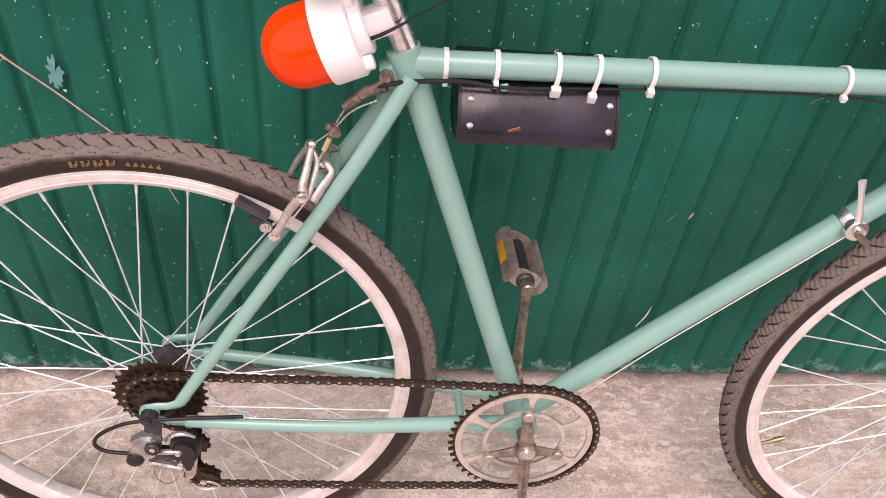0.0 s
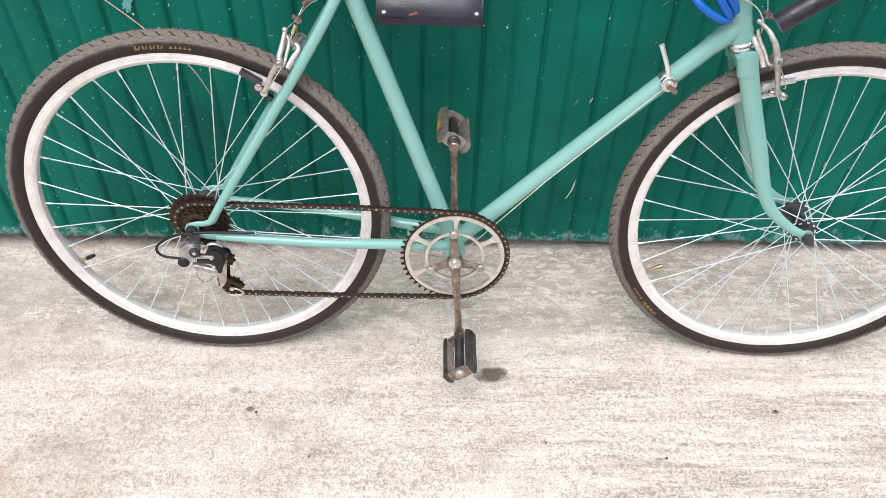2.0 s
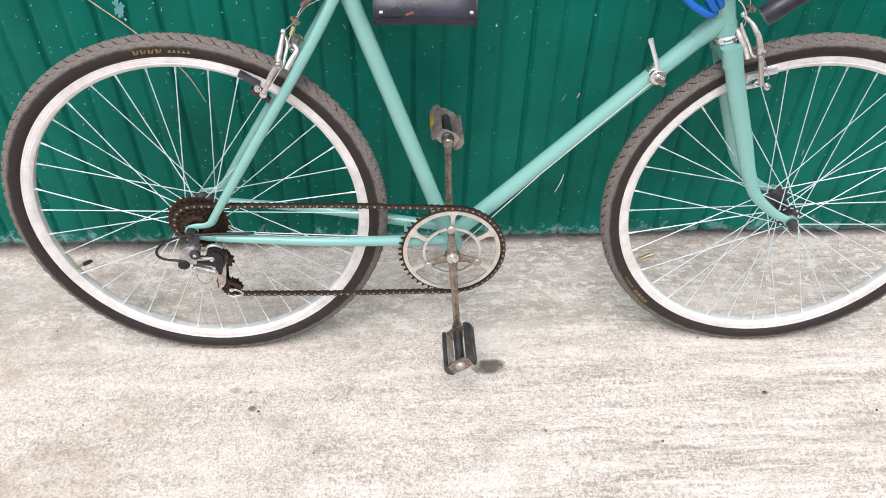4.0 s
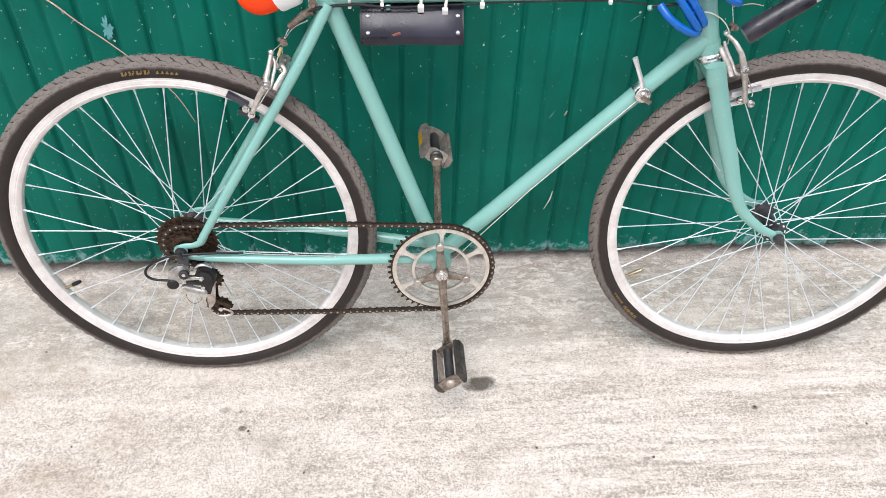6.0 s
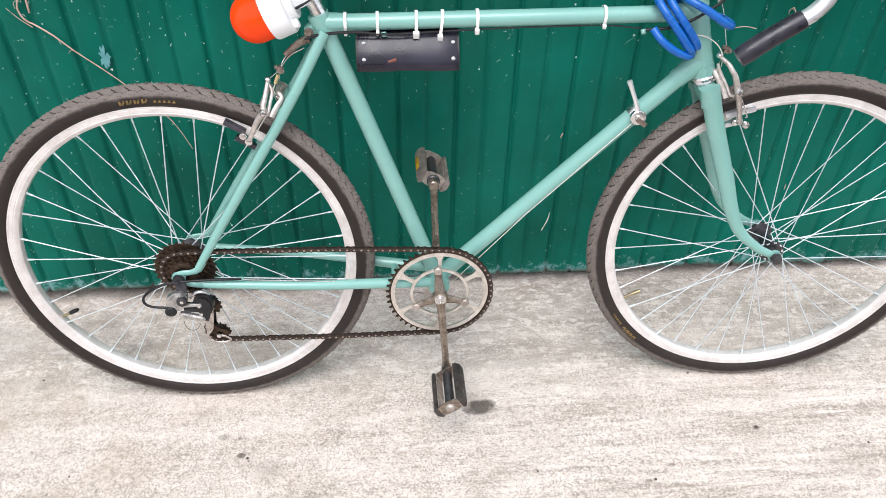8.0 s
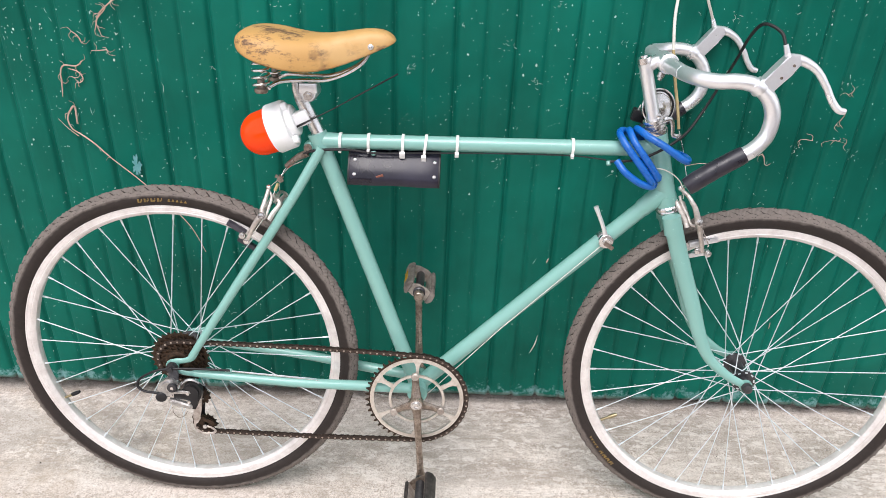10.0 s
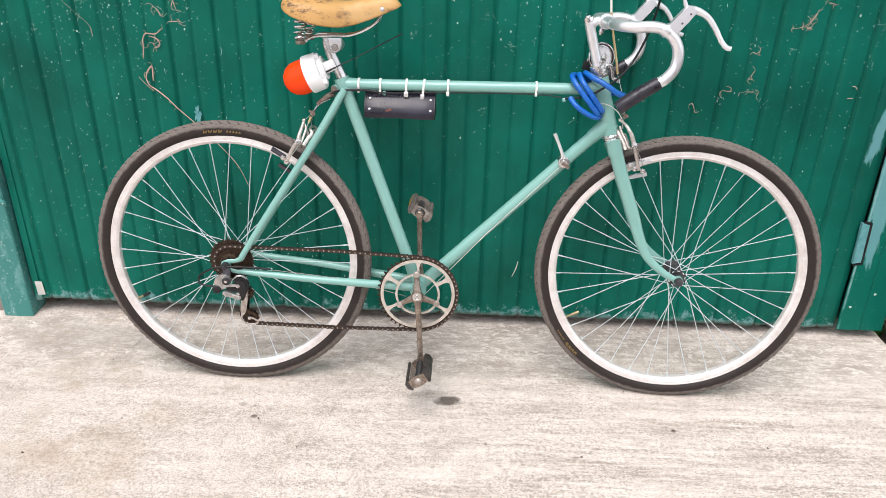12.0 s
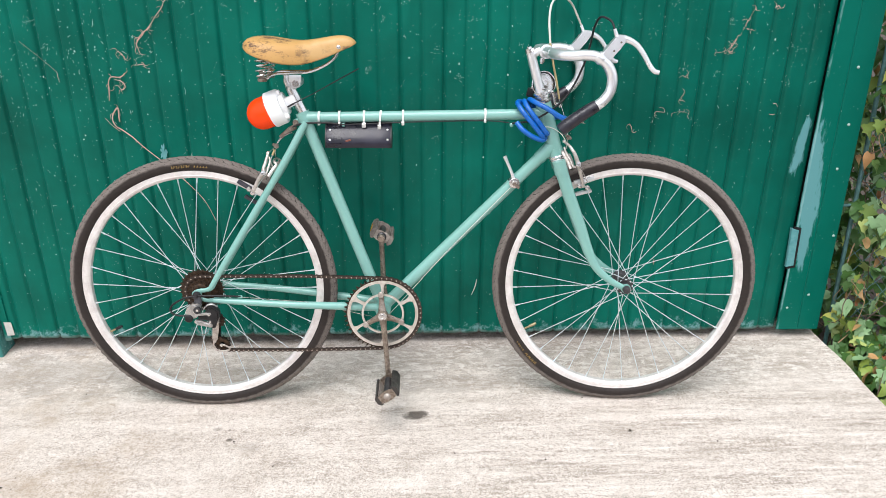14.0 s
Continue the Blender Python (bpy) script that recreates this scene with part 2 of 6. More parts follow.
    h = n.math("ADD", n.math("MULTIPLY", grit, 0.7), n.math("ADD", n.math("MULTIPLY", s, -1.2), n.math("ADD", n.math("MULTIPLY", mid, 0.6), n.math("MULTIPLY", fine, 0.35))))
    n.bump(h, 0.75, 0.003)
    return n.done(c, 0.9, 0, 0.25)


def tyre_rubber():
    """Black side walls under a dusty brown-grey tread."""
    n = Nodes("dusty_tyre_rubber")
    x = n.axes()
    r = n.math("SQRT", n.math("ADD", n.math("MULTIPLY", x["X"], x["X"]), n.math("MULTIPLY", x["Z"], x["Z"])))
    dust = n.ramp(n.math("ADD", r, n.ramp(n.noise(60, 4), 0.2, 0.8, -0.0025, 0.0025)), 0.3285, 0.3340)
    c = n.mix(n.noise(90, 4), (0.017, 0.0140, 0.0128), (0.040, 0.031, 0.027))
    d = n.mix(n.noise(70, 5, 0.7), (0.225, 0.194, 0.172), (0.112, 0.096, 0.086))
    n.bump(n.noise(500, 3), 0.3, 0.0005)
    return n.done(n.mix(dust, c, d), n.ramp(dust, 0, 1, 0.55, 0.9), 0, 0.22)


def leather():
    n = Nodes("worn_tan_leather")
    x = n.axes()
    c = n.mix(n.noise(14, 5), (0.58, 0.345, 0.125), (0.49, 0.27, 0.085))
    scuff = n.ramp(n.noise(26, 7, 0.78, stretch=(0.6, 1, 1.3)), 0.50, 0.58)
    scuff = n.math("MULTIPLY", scuff, n.ramp(n.noise(11, 4), 0.41, 0.52))
    c = n.mix(n.math("MULTIPLY", scuff, 0.9), c, (0.10, 0.058, 0.042))
    pale = n.ramp(n.noise(8, 4), 0.58, 0.7)
    c = n.mix(n.math("MULTIPLY", pale, 0.5), c, (0.62, 0.42, 0.2))
    n.bump(n.noise(260, 4, 0.7), 0.35, 0.0008)
    return n.done(c, n.ramp(scuff, 0, 1, 0.45, 0.7), 0, 0.4)


def leaf_green(name, c1, c2, c3):
    n = Nodes(name)
    rnd = n.add("ShaderNodeObjectInfo").outputs["Random"]
    isl = n.add("ShaderNodeNewGeometry").outputs["Random Per Island"]
    k = n.math("FRACT", n.math("ADD", rnd, isl))
    c = n.mix(n.noise(40, 4), c1, c2)
    c = n.mix(n.ramp(k, 0.72, 0.95), c, c3)
    c = n.mix(n.ramp(n.noise(110, 3), 0.62, 0.72, 0, 0.6), c, (0.16, 0.12, 0.05))
    n.bump(n.noise(90, 4), 0.35, 0.001)
    n.b.inputs["Subsurface Weight"].default_value = 0.0
    return n.done(c, 0.45, 0, 0.35)


M_FRAME, M_GATE, M_POST, M_LPOST, M_FLOOR = frame_paint(), gate_paint(), post_paint(), left_post_paint(), concrete()
M_TYRE, M_LEATHER = tyre_rubber(), leather()
M_GROOVE_SHADE = surface("shaded_tread_groove", (0.052, 0.043, 0.038), (0.030, 0.025, 0.022), 80, (0.7, 0.9), 0, 0.2, spec=0.2)
M_RIM = surface("brushed_alloy_rim", (0.82, 0.785, 0.76), (0.64, 0.59, 0.56), 40, (0.34, 0.48), 0.3, 0.1)
M_SPOKE = surface("zinc_spoke_wire", (0.82, 0.89, 0.92), (0.66, 0.72, 0.75), 60, (0.28, 0.40), 0.62, 0.05)
M_CHROME = surface("dull_chrome", (0.80, 0.79, 0.78), (0.55, 0.53, 0.51), 35, (0.14, 0.34), 0.95, 0.1)
M_ALLOY = surface("polished_alloy", (0.90, 0.90, 0.91), (0.76, 0.76, 0.78), 18, (0.26, 0.40), 0.75, 0.08)
M_RUSTY = surface("tarnished_steel", (0.33, 0.28, 0.24), (0.115, 0.075, 0.052), 90, (0.35, 0.65), 0.7, 0.4, 300)
M_CRANKRING = surface("aged_alloy_chainring", (0.76, 0.72, 0.67), (0.56, 0.50, 0.43), 60, (0.32, 0.5), 0.75, 0.2)
M_BRAKE = surface("weathered_brake_alloy", (0.66, 0.61, 0.57), (0.36, 0.31, 0.27), 70, (0.32, 0.55), 0.75, 0.35)
M_CRANK = surface("tarnished_crank_steel", (0.40, 0.34, 0.285), (0.115, 0.084, 0.062), 90, (0.24, 0.5), 0.8, 0.4, 300)
M_CHAIN = surface("greasy_chain_steel", (0.10, 0.075, 0.06), (0.045, 0.034, 0.03), 150, (0.35, 0.6), 0.7, 0.3)
M_GEAR = surface("dulled_gear_alloy", (0.60, 0.59, 0.58), (0.33, 0.32, 0.31), 70, (0.24, 0.42), 0.85, 0.2)
M_PIN = surface("worn_chain_pin", (0.55, 0.48, 0.42), (0.28, 0.22, 0.18), 200, (0.3, 0.5), 0.8, 0.2)
M_SPROCKET = surface("rusty_sprocket", (0.085, 0.052, 0.032), (0.018, 0.015, 0.013), 130, (0.35, 0.6), 0.7, 0.4)
M_BLACK = surface("black_plastic", (0.010, 0.010, 0.011), (0.022, 0.021, 0.022), 40, (0.3, 0.5), 0, 0.1, spec=0.3)
M_PAD = surface("brake_rubber", (0.035, 0.032, 0.042), (0.06, 0.055, 0.068), 60, (0.4, 0.6), 0, 0.1)
M_PEDAL = surface("worn_pedal_steel", (0.54, 0.49, 0.44), (0.27, 0.22, 0.185), 60, (0.38, 0.6), 0.6, 0.4)
M_TREAD = surface("dusty_pedal_rubber", (0.066, 0.058, 0.052), (0.016, 0.014, 0.013), 45, (0.38, 0.65), 0, 0.4, spec=0.4)
# dusty lit copy for the upper pedal, its extra brightness put into the colour
M_TREAD_LIT = surface("lit_dusty_pedal_rubber", (0.26, 0.225, 0.195), (0.10, 0.085, 0.074), 45, (0.5, 0.75), 0, 0.4, spec=0.4)
M_HUB = surface("dark_hub_alloy", (0.035, 0.035, 0.040), (0.10, 0.097, 0.10), 60, (0.3, 0.5), 0.6, 0.2)
M_WHITE = surface("white_plastic", (0.90, 0.90, 0.90), (0.85, 0.85, 0.84), 20, (0.3, 0.42), 0, 0.03)
M_TIE = surface("white_nylon", (0.80, 0.80, 0.77), (0.70, 0.69, 0.65), 60, (0.35, 0.5), 0, 0.05)
M_BAG = surface("black_leather", (0.009, 0.008, 0.015), (0.022, 0.020, 0.036), 22, (0.24, 0.42), 0, 0.35, 350, spec=0.42)
M_SCRAP = surface("dry_red_leaf", (0.34, 0.115, 0.075), (0.22, 0.085, 0.055), 90, (0.6, 0.8), 0, 0.3)
M_TAPE = surface("black_bar_tape", (0.012, 0.011, 0.017), (0.030, 0.027, 0.038), 40, (0.26, 0.5), 0, 0.7, 120)
M_BLUE = surface("blue_vinyl", (0.004, 0.095, 0.40), (0.006, 0.135, 0.50), 30, (0.25, 0.4), 0, 0.08)
M_HOUSING_W = surface("pale_cable_housing", (0.72, 0.71, 0.66), (0.58, 0.55, 0.47), 40, (0.35, 0.5), 0, 0.05)
M_HOUSING_Y = surface("yellowed_cable_housing", (0.50, 0.40, 0.20), (0.36, 0.26, 0.12), 60, (0.4, 0.55), 0, 0.05)
M_YELLOW = surface("amber_reflector", (0.75, 0.42, 0.02), (0.55, 0.28, 0.01), 120, (0.15, 0.3), 0, 0.2)
M_MARK = surface("faded_gold_print", (0.27, 0.17, 0.04), (0.10, 0.07, 0.03), 120, (0.5, 0.6), 0, 0.05)
M_BRASS = surface("brass_valve", (0.40, 0.34, 0.20), (0.26, 0.21, 0.12), 90, (0.3, 0.5), 0.8, 0.1)
M_ROOT = surface("dry_pinkish_rootlet", (0.60, 0.42, 0.35), (0.34, 0.235, 0.185), 60, (0.7, 0.9), 0, 0.3)
M_TWIG = surface("grey_brown_twig", (0.16, 0.11, 0.075), (0.08, 0.055, 0.04), 60, (0.7, 0.9), 0, 0.4)
M_STALK = surface("dry_tan_stalk", (0.42, 0.29, 0.16), (0.24, 0.155, 0.085), 60, (0.7, 0.9), 0, 0.4)
M_FLECK = surface("chipped_pale_paint", (0.60, 0.70, 0.64), (0.20, 0.38, 0.32), 25, (0.5, 0.7), 0, 0.1)
M_SCUFF = surface("scuffed_blue_green_paint", (0.15, 0.36, 0.38), (0.07, 0.27, 0.27), 60, (0.4, 0.6), 0, 0.2)
M_TAG = surface("pale_paper_label", (0.62, 0.60, 0.55), (0.5, 0.5, 0.46), 60, (0.6, 0.8), 0, 0.1)
M_SOIL = surface("dark_soil", (0.075, 0.055, 0.04), (0.03, 0.024, 0.018), 8, (0.85, 0.95), 0, 0.6, 60)
M_WALL = surface("stained_plaster", (0.30, 0.255, 0.225), (0.19, 0.165, 0.15), 5, (0.85, 0.95), 0, 0.5, 90)
M_RED = surface("red_plastic", (0.55, 0.03, 0.03), (0.42, 0.02, 0.02), 40, (0.3, 0.4), 0, 0.05)
M_LEAF = leaf_green("ivy_leaf", (0.035, 0.095, 0.022), (0.080, 0.175, 0.042), (0.24, 0.32, 0.06))
M_LEAF_PALE = leaf_green("pale_ivy_leaf", (0.18, 0.32, 0.15), (0.27, 0.41, 0.21), (0.45, 0.46, 0.09))
M_LEAF_DRY = leaf_green("dry_leaf", (0.40, 0.22, 0.08), (0.52, 0.33, 0.15), (0.45, 0.16, 0.08))
M_WIRE = surface("painted_fence_wire", (0.10, 0.22, 0.22), (0.06, 0.13, 0.13), 60, (0.4, 0.6), 0.2, 0.2)


def orange_dome():
    n = Nodes("orange_lamp_plastic")
    return n.done(n.mix(n.noise(12), (1.0, 0.064, 0.0005), (0.95, 0.046, 0.0005)), 0.12, 0, 0.28)


M_ORANGE = orange_dome()


# ---- mesh tools ----
def part(name, bm, material, parent=None, label="", sharp=38, pose_m=None):
    bmesh.ops.recalc_face_normals(bm, faces=bm.faces)
    me = bpy.data.meshes.new(name)
    bm.to_mesh(me)
    bm.free()
    for m in material if isinstance(material, (list, tuple)) else (material,):
        me.materials.append(m)
    me.shade_smooth()
    me.set_sharp_from_angle(angle=radians(sharp))
    ob = new(name, me)
    if parent:
        ob.parent = parent
    if pose_m:
        ob.matrix_basis = pose_m
    return tagged(ob, label)


def again(ob, m, parent):
    """Another object on the same mesh."""
    o = new(ob.name.split(".")[0], ob.data)
    o.parent, o.matrix_basis = parent, m
    return tagged(o, ob.get("label", ""))


def holder(name, m=None, parent=None):
    ob = new(name)
    ob.empty_display_size = 0.05
    if m:
        ob.matrix_basis = m
    ob.parent = parent
    return ob


def glide(pts, n=8):
    """A smooth line through the points (Catmull-Rom)."""
    p = [Vector(q) for q in pts]
    p = [2 * p[0] - p[1]] + p + [2 * p[-1] - p[-2]]
    out = []
    for i in range(1, len(p) - 2):
        for k in range(n):
            u = k / n
            out.append(0.5 * (2 * p[i] + (p[i + 1] - p[i - 1]) * u + (2 * p[i - 1] - 5 * p[i] + 4 * p[i + 1] - p[i + 2]) * u * u + (3 * p[i] - p[i - 1] - 3 * p[i + 1] + p[i + 2]) * u**3))
    return out + [p[-2]]


def tube(bm, pts, r, seg=14, flat=1.0, side=None, close=True):
    """A swept round or oval bar. r: one radius or one for each point; flat: thickness across 'side' over that along it."""
    pts = [Vector(p) for p in pts]
    rs = [r] * len(pts) if isinstance(r, (int, float)) else list(r)
    if len(rs) != len(pts):
        rs = [float(v) for v in np.interp(np.linspace(0, 1, len(pts)), np.linspace(0, 1, len(rs)), rs)]
    up = None
    rings = []
    for i, p in enumerate(pts):
        d = (pts[min(i + 1, len(pts) - 1)] - pts[max(i - 1, 0)]).normalized()
        if up is None:
            s = Vector(side) if side else (Vector((0, 1, 0)) if abs(d.y) < 0.9 else Vector((1, 0, 0)))
            up = (s - d * s.dot(d)).normalized()
        else:
            up = (up - d * up.dot(d)).normalized()
        v = d.cross(up)
        rings.append([bm.verts.new(p + rs[i] * (math.cos(t) * v + flat * math.sin(t) * up)) for t in (2 * math.pi * k / seg for k in range(seg))])
    for a, b in zip(rings, rings[1:]):
        for k in range(seg):
            bm.faces.new((a[k], a[(k + 1) % seg], b[(k + 1) % seg], b[k]))
    if close:
        bm.faces.new(rings[0])
        bm.faces.new(rings[-1])
    return bm


def turned(bm, at, axis, profile, seg=28):
    """A turned body: profile rows of (distance along the axis, radius)."""
    at, axis = Vector(at), Vector(axis).normalized()
    u = axis.orthogonal().normalized()
    v = axis.cross(u)
    rings = []
    for d, r in profile:
        if r < 1e-6:
            rings.append([bm.verts.new(at + axis * d)])
        else:
            rings.append([bm.verts.new(at + axis * d + r * (math.cos(t) * u + math.sin(t) * v)) for t in (2 * math.pi * k / seg for k in range(seg))])
    for a, b in zip(rings, rings[1:]):
        for k in range(seg):
            q = [a[k % len(a)], a[(k + 1) % len(a)], b[(k + 1) % len(b)], b[k % len(b)]]
            q = list(dict.fromkeys(q))
            if len(q) > 2:
                bm.faces.new(q)
    for r in (rings[0], rings[-1]):
        if len(r) > 1:
            bm.faces.new(r)
    return bm


def block(bm, at, size, m=None, bevel=0.0):
    """A box with softened edges."""
    g = bmesh.ops.create_cube(bm, size=1, matrix=Matrix.Translation(at) @ (m or Matrix()) @ Matrix.Diagonal((*size, 1)))
    if bevel:
        es = list({e for v in g["verts"] for e in v.link_edges})
        bmesh.ops.bevel(bm, geom=es, offset=bevel, segments=2, affect="EDGES", profile=0.7)
    return bm


def plate(bm, outline, y0, y1, bevel=0.0):
    """A flat plate: an outline of (x, z), from y0 to y1."""
    a = [bm.verts.new((x, y0, z)) for x, z in outline]
    b = [bm.verts.new((x, y1, z)) for x, z in outline]
    f = [bm.faces.new(a), bm.faces.new(b)]
    n = len(a)
    for k in range(n):
        bm.faces.new((a[k], a[(k + 1) % n], b[(k + 1) % n], b[k]))
    if bevel:
        bmesh.ops.bevel(bm, geom=list({e for q in f for e in q.edges}), offset=bevel, segments=2, affect="EDGES")
    return bm


def ring(bm, outer, inner, y0, y1):
    """A flat ring between two closed outlines with the same number of (x, z)."""
    rows = [[bm.verts.new((x, y, z)) for x, z in o] for o, y in ((outer, y0), (outer, y1), (inner, y1), (inner, y0))]
    n = len(outer)
    for a, b in zip(rows, rows[1:] + rows[:1]):
        for k in range(n):
            bm.faces.new((a[k], a[(k + 1) % n], b[(k + 1) % n], b[k]))
    return bm


def circle(r, n, x=0.0, z=0.0):
    return [(x + r * math.cos(2 * math.pi * k / n), z + r * math.sin(2 * math.pi * k / n)) for k in range(n)]


def teeth(count, root, tip, x=0.0, z=0.0):
    out = []
    for k in range(count):
        for f, r in ((0.0, root), (0.28, root), (0.45, tip), (0.58, tip), (0.75, root)):
            t = 2 * math.pi * (k + f) / count
            out.append((x + r * math.cos(t), z + r * math.sin(t)))
    return out


def B():
    return bmesh.new()


# ---- the setting: ground, slab, gate, posts ----
RIB = 0.11664
GATE_L, GATE_R, GATE_LOW, GATE_TOP = -1.158, 1.2045, 0.035, 2.05
SLAB_R = 1.377


def ground():
    bm = B()
    xs, ys = [-300, -60, -12, -4, 0, 1.3, 1.5, 1.8, 2.4, 4, 12, 60, 300], [-300, -60, -12, -4, -1.2, -0.8, -0.4, 0, 0.4, 2, 12, 60, 300]
    rows = [[bm.verts.new((x, y, -0.16 + 0.02 * noise.noise((x * 2, y * 2, 0)))) for x in xs] for y in ys]
    for a, b in zip(rows, rows[1:]):
        for k in range(len(xs) - 1):
            bm.faces.new((a[k], a[k + 1], b[k + 1], b[k]))
    tagged(part("ground", bm, M_SOIL), "dark bare soil round the concrete slab", "ground", kind="structure")


def fall(x):
    """The apron drops a little towards the closing post."""
    return 0.0073 * (x - 0.64)


def slab():
    """The concrete apron: a thick slab with a crumbled, uneven edge."""
    bm = B()
    ys = [-9, -5, -3] + [-2 + 0.05 * k for k in range(47)]
    edge = []
    for y in ys:
        wob = 0.006 * noise.noise((y * 9, 3, 1)) + 0.004 * noise.noise((y * 31, 7, 2))
        if y > -0.05:
            wob += 0.02 * noise.noise((y * 14, 1, 5)) - 0.008
        edge.append((SLAB_R + wob, y))
    left = [(-9.0, 0.31), (-9.0, -9.0)]
    top = [bm.verts.new((x, y, fall(x))) for x, y in edge + left]
    rim = [bm.verts.new((x + 0.012, y, fall(x) - 0.014 - 0.005 * noise.noise((y * 20, 0, 0)))) for x, y in edge] + [bm.verts.new((x, y, fall(x) - 0.014)) for x, y in left]
    low = [bm.verts.new((x + 0.01, y, -0.22)) for x, y in edge] + [bm.verts.new((x, y, -0.22)) for x, y in left]
    n = len(top)
    bm.faces.new(top)
    for a, b in ((top, rim), (rim, low)):
        for k in range(n):
            bm.faces.new((a[k], a[(k + 1) % n], b[(k + 1) % n], b[k]))
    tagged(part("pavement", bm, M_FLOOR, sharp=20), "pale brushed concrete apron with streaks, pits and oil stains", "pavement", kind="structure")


def rib_line():
    """(x, y) across the ribbed sheet: shallow steps and narrow grooves."""
    out, k = [], math.floor((GATE_L - 0.168) / RIB)
    while True:
        x = 0.168 + k * RIB
        if x > GATE_R + 0.1:
            break
        out += [(x + d, y) for d, y in ((-0.012, 0.0), (-0.007, 0.0008), (-0.004, 0.0040), (-0.0015, 0.0085), (0.0015, 0.0090), (0.004, 0.0050), (0.007, 0.0022), (0.013, 0.0018))]
        w = x + RIB / 2
        out += [(w + d, y) for d, y in ((-0.011, 0.0018), (-0.006, 0.0024), (-0.003, 0.0052), (0.0, 0.0066), (0.003, 0.0034), (0.006, 0.0008), (0.011, 0.0))]
        k += 1
    line = [p for p in out if GATE_L + 0.004 < p[0] < GATE_R - 0.004]
    full = [(GATE_L, 0.0)]
    for x, y in line + [(GATE_R, 0.0)]:
        while x - full[-1][0] > 0.021:
            x0, y0 = full[-1]
            full.append((x0 + 0.018, y0 + (y - y0) * 0.018 / (x - x0)))
        full.append((x, y))
    return full


def lean_right(x, z):
    """The hinge side of the gate hangs a little out of plumb."""
    return x + max(0.0, (x - 0.9) / 0.305) * (0.9 - z) * 0.021


def gate():
    thing = tagged(holder("gate"), "dark green ribbed sheet metal gate with chipped, flaking paint", "gate", kind="structure")
    bm = B()
    zs = [GATE_LOW, 0.045, 0.06, 0.09, 0.14, 0.22, 0.34, 0.5, 0.7, 0.9, 1.1, 1.4, 1.7, GATE_TOP]
    line = rib_line()
    rows = []
    for i, z in enumerate(zs):
        row = []
        for x, y in line:
            dent = 0.0035 * noise.noise((x * 2.3, z * 1.7, 4)) + 0.0012 * noise.noise((x * 11, z * 6, 9))
            curl = 0.0
            zz = z
            if i < 3:
                curl = (3 - i) / 3 * 0.006 * noise.noise((x * 13, 2, 1))
                zz += (3 - i) / 3 * (0.006 * noise.noise((x * 7, 5, 3)) + 0.003 * noise.noise((x * 34, 5, 8)))
            row.append(bm.verts.new((lean_right(x, z), y + dent + curl, zz)))
        rows.append(row)
    for a, b in zip(rows, rows[1:]):
        for k in range(len(line) - 1):
            bm.faces.new((a[k], a[k + 1], b[k + 1], b[k]))
    sheet = part("ribbed_sheet", bm, M_GATE, thing, sharp=80)
    s = sheet.modifiers.new("thickness", "SOLIDIFY")
    s.thickness, s.offset = 0.0012, -1 if sheet.data.polygons[0].normal.y < 0 else 1
    # rails and stiles added behind the sheet; black stiles paint the side gaps' shade
    for name, at, size in (("lower_rail", (0.02, 0.045, 0.075), (2.35, 0.03, 0.04)), ("upper_rail", (0.02, 0.045, 1.95), (2.35, 0.03, 0.04)), ("gap_shade_stile", (-1.150, 0.045, 1.0), (0.06, 0.03, 1.85)), ("gap_shade_stile", (1.210, 0.047, 1.0), (0.07, 0.028, 1.9))):
        part(name, block(B(), at, size, bevel=0.003), M_BLACK, thing)
    # bent edge strip down the closing side, with a paper label at its foot
    part("edge_strip", plate(B(), [(-1.1575, 0.03), (-1.1375, 0.033), (-1.1365, 2.0), (-1.1545, 2.0)], -0.004, -0.0015, 0.0006), M_GATE, thing)
    part("paper_label", plate(B(), [(-1.149, 0.097), (-1.127, 0.096), (-1.125, 0.052), (-1.147, 0.050)], -0.0062, -0.0048, 0.0004), M_TAG, thing, "pale blank paper label")
    # hinge
    hinge = part("hinge", plate(B(), [(1.2035, 0.386), (1.2265, 0.379), (1.2335, 0.264), (1.2105, 0.259)], -0.0160, -0.004, 0.0015), M_SCUFF, thing, "scuffed blue-green hinge leaf")
    # black plate painting the shaded gap round the hinge leaf
    part("hinge_gap_shade", plate(B(), [(1.2100, 0.392), (1.2345, 0.386), (1.2415, 0.256), (1.2130, 0.250)], -0.0122, -0.0108, 0.0003), M_BLACK, thing)
    part("hinge_pin", tube(B(), [(1.2300, -0.008, 0.384), (1.2385, -0.008, 0.262)], 0.0045, 10), M_BLACK, hinge)


